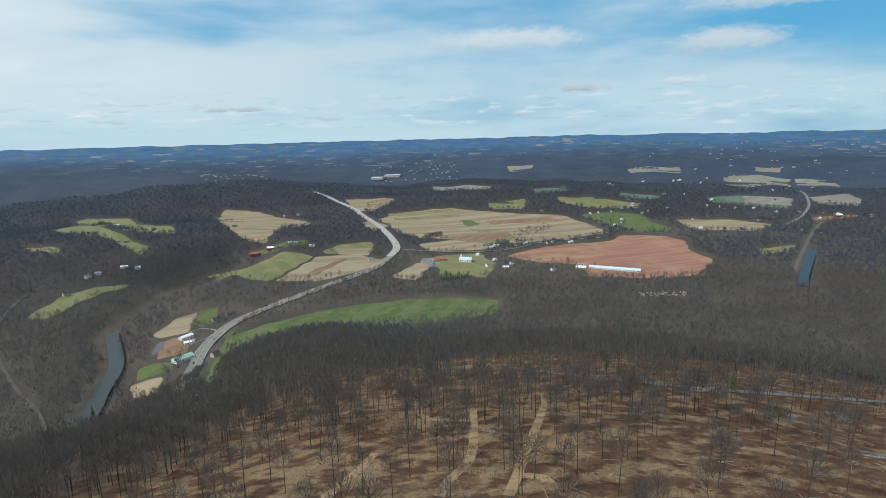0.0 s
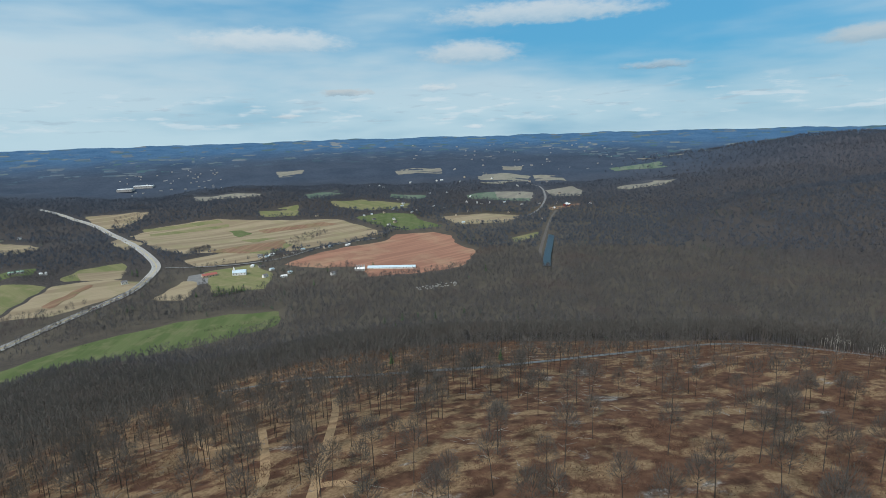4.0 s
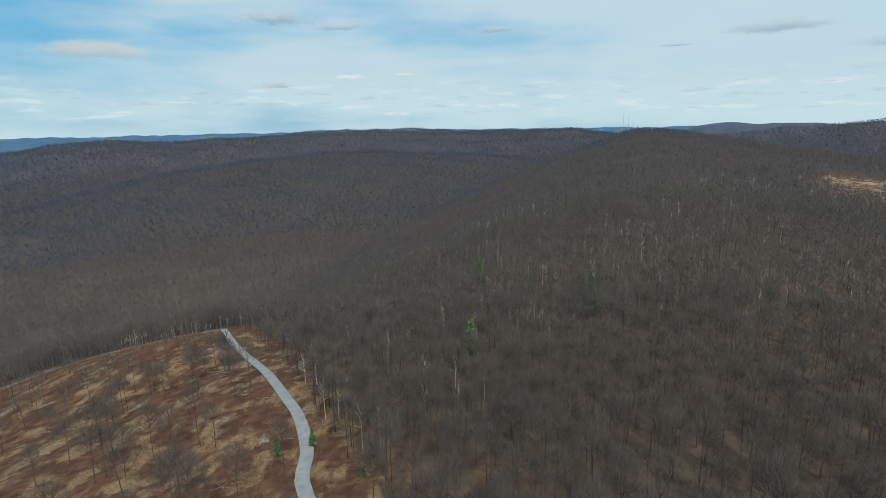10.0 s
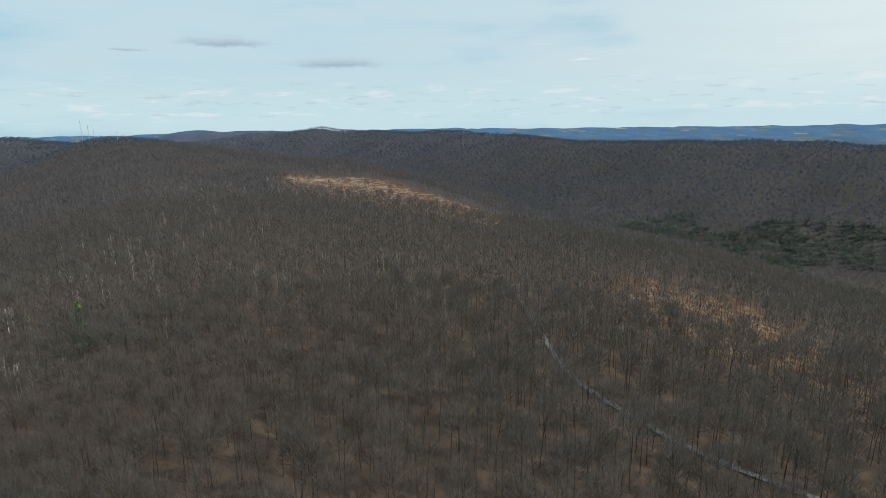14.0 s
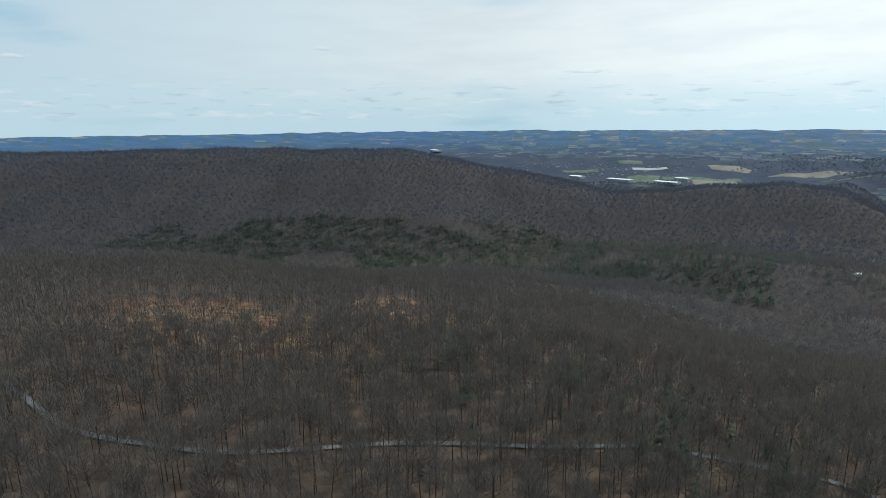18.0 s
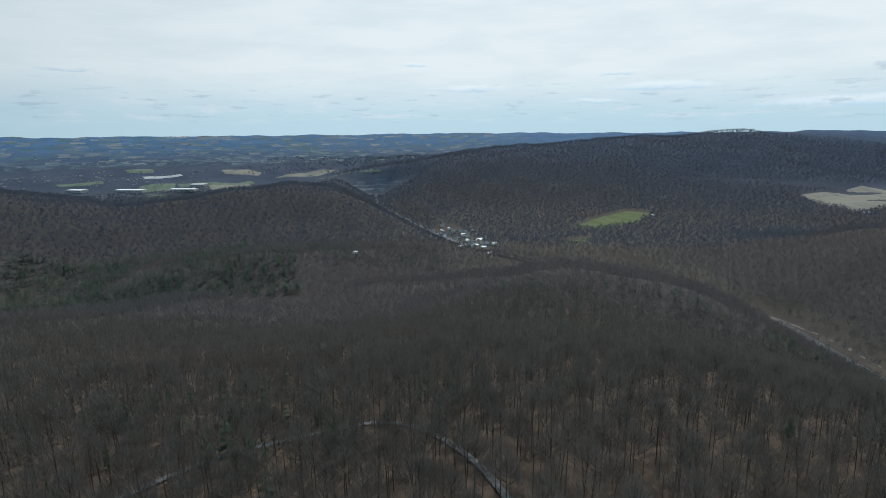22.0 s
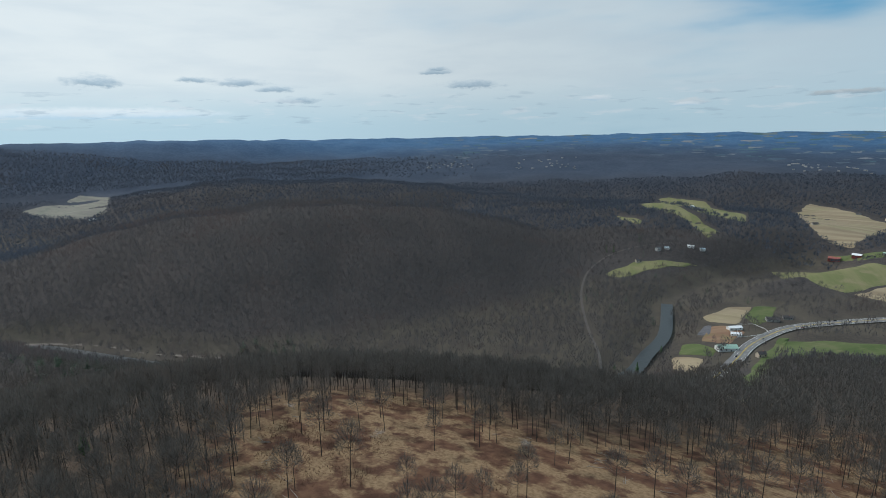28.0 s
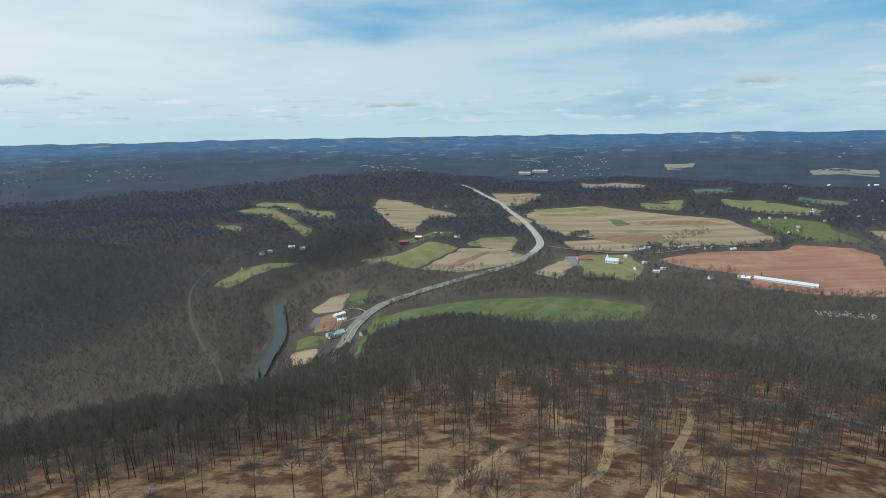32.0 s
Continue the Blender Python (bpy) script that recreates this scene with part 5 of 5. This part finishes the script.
def box(x0, y0, z0, x1, y1, z1):
    v = [(x, y, z) for z in (z0, z1) for x, y in ((x0, y0), (x1, y0), (x1, y1), (x0, y1))]
    f = [(0, 3, 2, 1), (4, 5, 6, 7), (0, 1, 5, 4), (1, 2, 6, 5), (2, 3, 7, 6), (3, 0, 4, 7)]
    return np.array(v, float), np.array(f)


def building(name, label, category, group, l, w, h, rise, wall, roof, bays=3, chimney=False, over=0.5):
    """A gabled building, ridge along x: walls, roof, doors and windows, and a chimney."""
    root = tagged(new(name), label, category, group)
    a, b = l / 2, w / 2
    v = np.array([(-a, -b, -2), (a, -b, -2), (a, b, -2), (-a, b, -2), (-a, -b, h), (a, -b, h), (a, b, h), (-a, b, h), (-a, 0, h + rise), (a, 0, h + rise)])
    f = np.array([(0, 1, 5), (0, 5, 4), (2, 3, 7), (2, 7, 6), (1, 2, 6), (1, 6, 5), (5, 6, 9), (3, 0, 4), (3, 4, 7), (7, 4, 8), (4, 5, 9), (4, 9, 8), (6, 7, 8), (6, 8, 9)])
    part("wall", v, f, wall, root)
    k = over * rise / b
    t = 0.25
    pts = []
    for dz in (0.06, 0.06 + t):
        for x in (-a - over, a + over):
            pts += [(x, -b - over, h - k + dz), (x, 0, h + rise + dz), (x, b + over, h - k + dz)]
    f = [(6, 9, 10, 7), (7, 10, 11, 8), (0, 1, 4, 3), (1, 2, 5, 4), (0, 3, 9, 6), (2, 8, 11, 5), (0, 6, 7, 1), (1, 7, 8, 2), (3, 4, 10, 9), (4, 5, 11, 10)]
    part("roof", pts, f, roof, root)
    for side in (-1, 1):
        for i in range(bays):
            x = -a + l * (i + 0.5) / bays
            y0 = side * b
            ws = min(1.3, l / bays * 0.4)
            if side < 0 and i == bays // 2:
                part("door", *box(x - 0.6, min(y0, y0 - 0.08), 0, x + 0.6, max(y0, y0 - 0.08), min(2.1, h - 0.3)), ROOF_DARK, root)
            else:
                part("window", *box(x - ws / 2, min(y0, y0 + side * 0.06), h * 0.35, x + ws / 2, max(y0, y0 + side * 0.06), h * 0.8), GLASS, root)
    if chimney:
        part("chimney", *box(a * 0.4, -0.5, h + rise * 0.4, a * 0.4 + 0.9, 0.4, h + rise + 1.1), BRICK, root)
    return root


def put(ob, x, y, turn_deg, s=1.0):
    ob.matrix_basis = Matrix.Translation((x, y, float(land(x, y)) + 0.4)) @ Matrix.Rotation(radians(turn_deg), 4, "Z") @ Matrix.Scale(s, 4)
    return ob


HOUSES = [building("house", "white two-storey house with a grey shingle roof", "house", "houses of the valley", 12, 8, 5.6, 3.0, WALL_WHITE, ROOF_GREY, 3, True),
          building("house", "grey low house with a dark shingle roof", "house", "houses of the valley", 14, 8, 3.2, 2.2, WALL_GREY, ROOF_DARK, 4, True),
          building("house", "white low house with a white metal roof", "house", "houses of the valley", 15, 8.5, 3.2, 2.0, WALL_WHITE, ROOF_WHITE, 4),
          building("house", "tan house with a dark shingle roof", "house", "houses of the valley", 12, 8, 5.4, 2.8, WALL_TAN, ROOF_DARK, 3, True),
          building("house", "small white house with a pale blue metal roof", "house", "houses of the valley", 11, 7.5, 3.4, 2.4, WALL_WHITE, ROOF_BLUE, 3)]
VILLAGE = [(-170, 1279, 15), (-573, 1526, 40), (-660, 1132, 20), (-684, 981, 60), (-687, 1086, 10), (-694, 1064, 80), (-316, 726, 62), (-378, 784, 35), (-203, 437, 70), (-180, 384, 60), (-364, 910, 40),
           (123, 1390, 10), (137, 1408, 15), (108, 1396, 5), (153, 1226, 20), (137, 1202, 0), (100, 1216, 35), (277, 1444, 30), (305, 1479, 35), (289, 1452, 20), (339, 1461, 30), (102, 1306, 10), (120, 1269, 25), (83, 1317, 80),
           (236, 1168, 20), (167, 1385, 20), (192, 1412, 30), (217, 1439, 30), (810, 1591, 10), (864, 1602, 15), (754, 1612, 0), (1178, 1727, 40), (1324, 1707, 30), (342, 1899, 10), (534, 1646, 40), (526, 1680, 30),
           (559, 1716, 20), (-1914, -446, 30), (-1921, -458, 60), (-837, -789, 20), (-2107, 115, 20), (-2140, 139, 50), (-2116, 127, 10), (-512, 1980, 20), (-553, 1964, 50), (-633, 1987, 10), (-1046, 1740, 30), (-929, 1583, 70),
           (-892, 1558, 20), (-639, 1143, 50), (-326, 1372, 10)]
for k in range(46):
    a, d = rng.uniform(14, 36), rng.uniform(1850, 2700)
    px, py = polar(a, d)
    VILLAGE.append((px, py, rng.uniform(0, 90)))
for k in range(70):
    s = rng.random()
    VILLAGE.append((-1388 + 182 * s + rng.normal() * 26, -945 + 290 * s + rng.normal() * 20, 58 + rng.choice([0, 90]) + rng.normal() * 6))
for k, (px, py, g) in enumerate(VILLAGE):
    in_gorge = len(VILLAGE) - k <= 70
    put(HOUSES[k] if k < 5 else copy_thing(HOUSES[(0, 1, 0, 3, 2)[k % 5] if in_gorge else (k * 3 + k // 7) % 5], Matrix()), px, py, g, 0.95 if in_gorge else 0.9)

put(building("poultry_house", "very long low poultry house with a pale blue-grey metal roof", "barn", "", 106, 15, 3.2, 3.0, WALL_WHITE, ROOF_BLUE, 14, over=0.6), 366, 1164, -25.8)
put(building("barn", "white barn with a white metal roof", "barn", "", 22, 13, 4, 3, WALL_GREY, ROOF_WHITE, 4), 297, 1178, -22)
put(building("barn", "long barn with a pale green metal roof", "barn", "", 26, 13, 4.2, 3.2, WALL_WHITE, ROOF_GREEN, 4), -358, 720, 55)
put(building("shed", "white shed with a white metal roof", "shed", "", 20, 9, 3.6, 1.8, WALL_WHITE, ROOF_WHITE, 3), -392, 806, 60)
put(building("shed", "dark weathered shed beside the highway", "shed", "", 18, 10, 3.6, 2.4, WALL_GREY, ROOF_DARK, 3), -374, 884, 40)
put(building("barn", "red barn with a red metal roof", "barn", "", 22, 12, 5, 3, WALL_RED, ROOF_RED, 4), -470, 1372, 12)
put(building("barn", "red barn with a white gable", "barn", "", 17, 11, 5, 3, WALL_RED, ROOF_WHITE, 4), -432, 1380, 8)
put(building("restaurant", "low building with a red roof on a paved lot", "building", "", 30, 16, 4, 3, WALL_TAN, ROOF_RED, 5), -9, 1280, 15)
put(building("shed", "grey-green low shed among fields", "shed", "", 26, 10, 3.2, 1.6, WALL_GREY, ROOF_GREEN, 4), -375, 1385, 4)
put(building("barn", "red-sided barn beside the valley road", "barn", "", 26, 14, 6, 4, WALL_RED, ROOF_WHITE, 4), 1238, 1733, 20)
church = building("church", "white church with a pale blue roof and small steeple", "church", "", 28, 15, 6, 5, WALL_WHITE, ROOF_BLUE, 5)
part("steeple", [(-13, -2, 6), (-9, -2, 6), (-9, 2, 6), (-13, 2, 6), (-13, -2, 13), (-9, -2, 13), (-9, 2, 13), (-13, 2, 13), (-11, 0, 19)],
     [(0, 1, 5), (0, 5, 4), (1, 2, 6), (1, 6, 5), (2, 3, 7), (2, 7, 6), (3, 0, 4), (3, 4, 7), (4, 5, 8), (5, 6, 8), (6, 7, 8), (7, 4, 8)], WALL_WHITE, church)
put(church, 52, 1264, -12)
for k, (px, py, l, g) in enumerate(((-1197, -2370, 120, 62), (-1332, -2209, 105, 58), (-533, -3500, 150, 80), (-1047, -2494, 70, 66), (-1438, -2262, 60, 58), (-318, 2832, 60, 10), (-249, 2904, 80, 10))):
    put(building("warehouse", "large low warehouse with a white flat roof", "building", "warehouses of the plain", l, 42, 9, 0.8, WALL_GREY, ROOF_WHITE, 8, over=0.2), px, py, -g)

# feed bins by the poultry house
for k in range(4):
    bin_ = tagged(new("feed_bin"), "tall galvanised steel feed bin by the poultry house", "silo", "feed bins")
    v, f = [], []
    tube((0, 0, 1.5), (0, 0, 6), 1.5, 1.5, 10, v, f)
    part("drum", v, f, STEEL, bin_)
    v, f = [], []
    tube((0, 0, 6), (0, 0, 7.3), 1.55, 0.2, 10, v, f)
    part("lid", v, f, STEEL, bin_)
    for g in range(4):
        v, f = [], []
        tube((math.cos(g * 1.57) * 1.3, math.sin(g * 1.57) * 1.3, -1), (math.cos(g * 1.57) * 1.3, math.sin(g * 1.57) * 1.3, 1.7), 0.1, 0.1, 4, v, f)
        part("leg", v, f, STEEL, bin_)
    put(bin_, 311 - 5 * k, 1195 + 2 * k, 0)

# masts on the summit
for k, (a, d, hgt) in enumerate(((107.4, 1600, 58), (107.9, 1590, 44), (108.3, 1600, 40), (110.0, 1560, 30))):
    mast = tagged(new("radio_mast"), "slender steel radio mast on the wooded summit", "mast", "masts on the summit")
    v, f = [], []
    for g in range(3):
        q = g * 2.094
        tube((math.cos(q) * 0.6, math.sin(q) * 0.6, -1), (math.cos(q) * 0.3, math.sin(q) * 0.3, hgt), 0.13, 0.1, 3, v, f)
    part("mast_legs", v, f, STEEL, mast)
    for j in range(6):
        v, f = [], []
        z = hgt * (j + 1) / 6.5
        for g in range(3):
            q, q2 = g * 2.094, (g + 1) * 2.094
            tube((math.cos(q) * 0.5, math.sin(q) * 0.5, z), (math.cos(q2) * 0.45, math.sin(q2) * 0.45, z + hgt / 8), 0.07, 0.07, 3, v, f)
        part("brace", v, f, STEEL, mast)
    part("antenna", *box(-0.9, -0.3, hgt * 0.9, 0.9, 0.3, hgt), WALL_WHITE, mast)
    put(mast, *polar(a, d), 30 * k)


# ---- fence, parked cars and traffic at rest ----
fence = tagged(new("fence"), "white rail fence round the farmhouse yard", "fence")
ring = [(-372, 776), (-360, 800), (-352, 826), (-362, 838), (-384, 846), (-398, 828)]
for (ax, ay), (bx, by) in zip(ring, ring[1:] + ring[:1]):
    n = int(math.hypot(bx - ax, by - ay) / 5)
    for j in range(n):
        px, py = ax + (bx - ax) * j / n, ay + (by - ay) * j / n
        z = float(land(px, py))
        part("post", *box(px - 0.12, py - 0.12, z - 0.3, px + 0.12, py + 0.12, z + 1.9), WALL_WHITE, fence)
    for hgt in (0.9, 1.5):
        v, f = [], []
        tube((ax, ay, float(land(ax, ay)) + hgt + 0.2), (bx, by, float(land(bx, by)) + hgt + 0.2), 0.16, 0.16, 4, v, f)
        part("rail", v, f, WALL_WHITE, fence)

TYRE = surface("black_rubber", (0.015, 0.015, 0.016), (0.03, 0.03, 0.03), 1, 0.1, rough=0.8, bump=0)


def car(label, paint, long=4.6, tall=1.5):
    root = tagged(new("car"), label, "car", "cars on the highway")
    a = long / 2
    v, f = box(-a, -0.9, 0.35, a, 0.9, tall * 0.62)
    part("body", v, f, paint, root)
    v, f = box(-a * 0.55, -0.8, tall * 0.62, a * 0.4, 0.8, tall)
    v[4:, 0] *= 0.75
    v[4:, 1] *= 0.85
    part("cabin", v, f, GLASS, root)
    for sx in (-0.62, 0.62):
        for sy in (-0.85, 0.85):
            v, f = [], []
            tube((a * sx, sy - 0.11, 0.34), (a * sx, sy + 0.11, 0.34), 0.34, 0.34, 8, v, f)
            part("wheel", v, f, TYRE, root)
    return root


PAINTS = [surface("car_paint_" + n, c, c, 2, 0.5, rough=0.25, bump=0) for n, c in (("white", (0.75, 0.75, 0.74)), ("black", (0.03, 0.03, 0.033)), ("silver", (0.45, 0.46, 0.47)), ("red", (0.35, 0.04, 0.035)))]
CARS = [car(n + " car standing on the highway", p) for n, p in zip(("white", "black", "silver", "dark red"), PAINTS)]
way_pts = smooth_line(HIGHWAY, 6.0)
for k in range(18):
    i = 8 + int(k * (len(way_pts) - 60) / 18 + rng.integers(0, 9))
    dx, dy = way_pts[i + 1] - way_pts[i]
    n = math.hypot(dx, dy)
    off = (-6.6, -2.6, 2.6, 6.6)[k % 4]
    px, py = way_pts[i][0] + dy / n * off, way_pts[i][1] - dx / n * off
    z = float(land(*way_pts[i])) * 0.75 + float(land(px, py)) * 0.25 + 1.65
    ob = CARS[k] if k < 4 else copy_thing(CARS[(k * 5 + 1) % 4], Matrix())
    ob.matrix_basis = Matrix.Translation((px, py, z)) @ Matrix.Rotation(math.atan2(dy, dx), 4, "Z")

RUST = surface("rusty_steel", (0.075, 0.055, 0.045), (0.13, 0.095, 0.075), 4, 0.4, rough=0.6, bump=0)
# rails
for pts, nm in ((RAILWAY, "rail"), (RAIL_W, "rail")):
    for off in (-1.6, 1.6):
        tagged(new(nm, strip(nm, pts, 0.3, RUST, 0.75, 6.0, off, across=1)), "worn steel railway rail on the ballast bed", "rail", kind="structure")

# salvage yard by the wood edge and far towns: small pale roofs joined
V, F = [], []
for k in range(45):
    px, py = 355 + rng.uniform(0, 85), 976 + rng.normal() * 7
    v, f = box(-2.2, -1, 0, 2.2, 1, 1.6)
    g = rng.uniform(0, 3.1)
    v = np.column_stack([v[:, 0] * math.cos(g) - v[:, 1] * math.sin(g) + px, v[:, 0] * math.sin(g) + v[:, 1] * math.cos(g) + py, v[:, 2] + float(land(px, py))])
    F.append(f + len(V) * 8)
    V.append(v)
tagged(new("scrap_cars", mesh_from("scrap_cars", np.concatenate(V), np.concatenate(F), WALL_GREY)), "rows of pale scrapped vehicles at the wood edge", "vehicles", kind="stuff")
V, F = [], []
for az0, az1, d0, d1, n in ((196, 214, 2550, 3100, 150), (200, 232, 2800, 4200, 90), (353, 362, 2750, 3300, 50), (337, 343, 2600, 3000, 30), (304, 309, 3000, 3300, 26), (313, 319, 2900, 3200, 30), (20, 40, 2900, 4000, 60)):
    for k in range(n):
        px, py = polar(rng.uniform(az0, az1), rng.uniform(d0, d1))
        s = rng.uniform(0.3, 0.75)
        v, f = box(-8 * s, -5 * s, -4, 8 * s, 5 * s, 3.5)
        v = v + (px, py, float(land(px, py)))
        F.append(f + len(V) * 8)
        V.append(v)
tagged(new("far_town", mesh_from("far_town", np.concatenate(V), np.concatenate(F), WALL_GREY)), "pale buildings of distant towns on the plain", "town", kind="stuff")
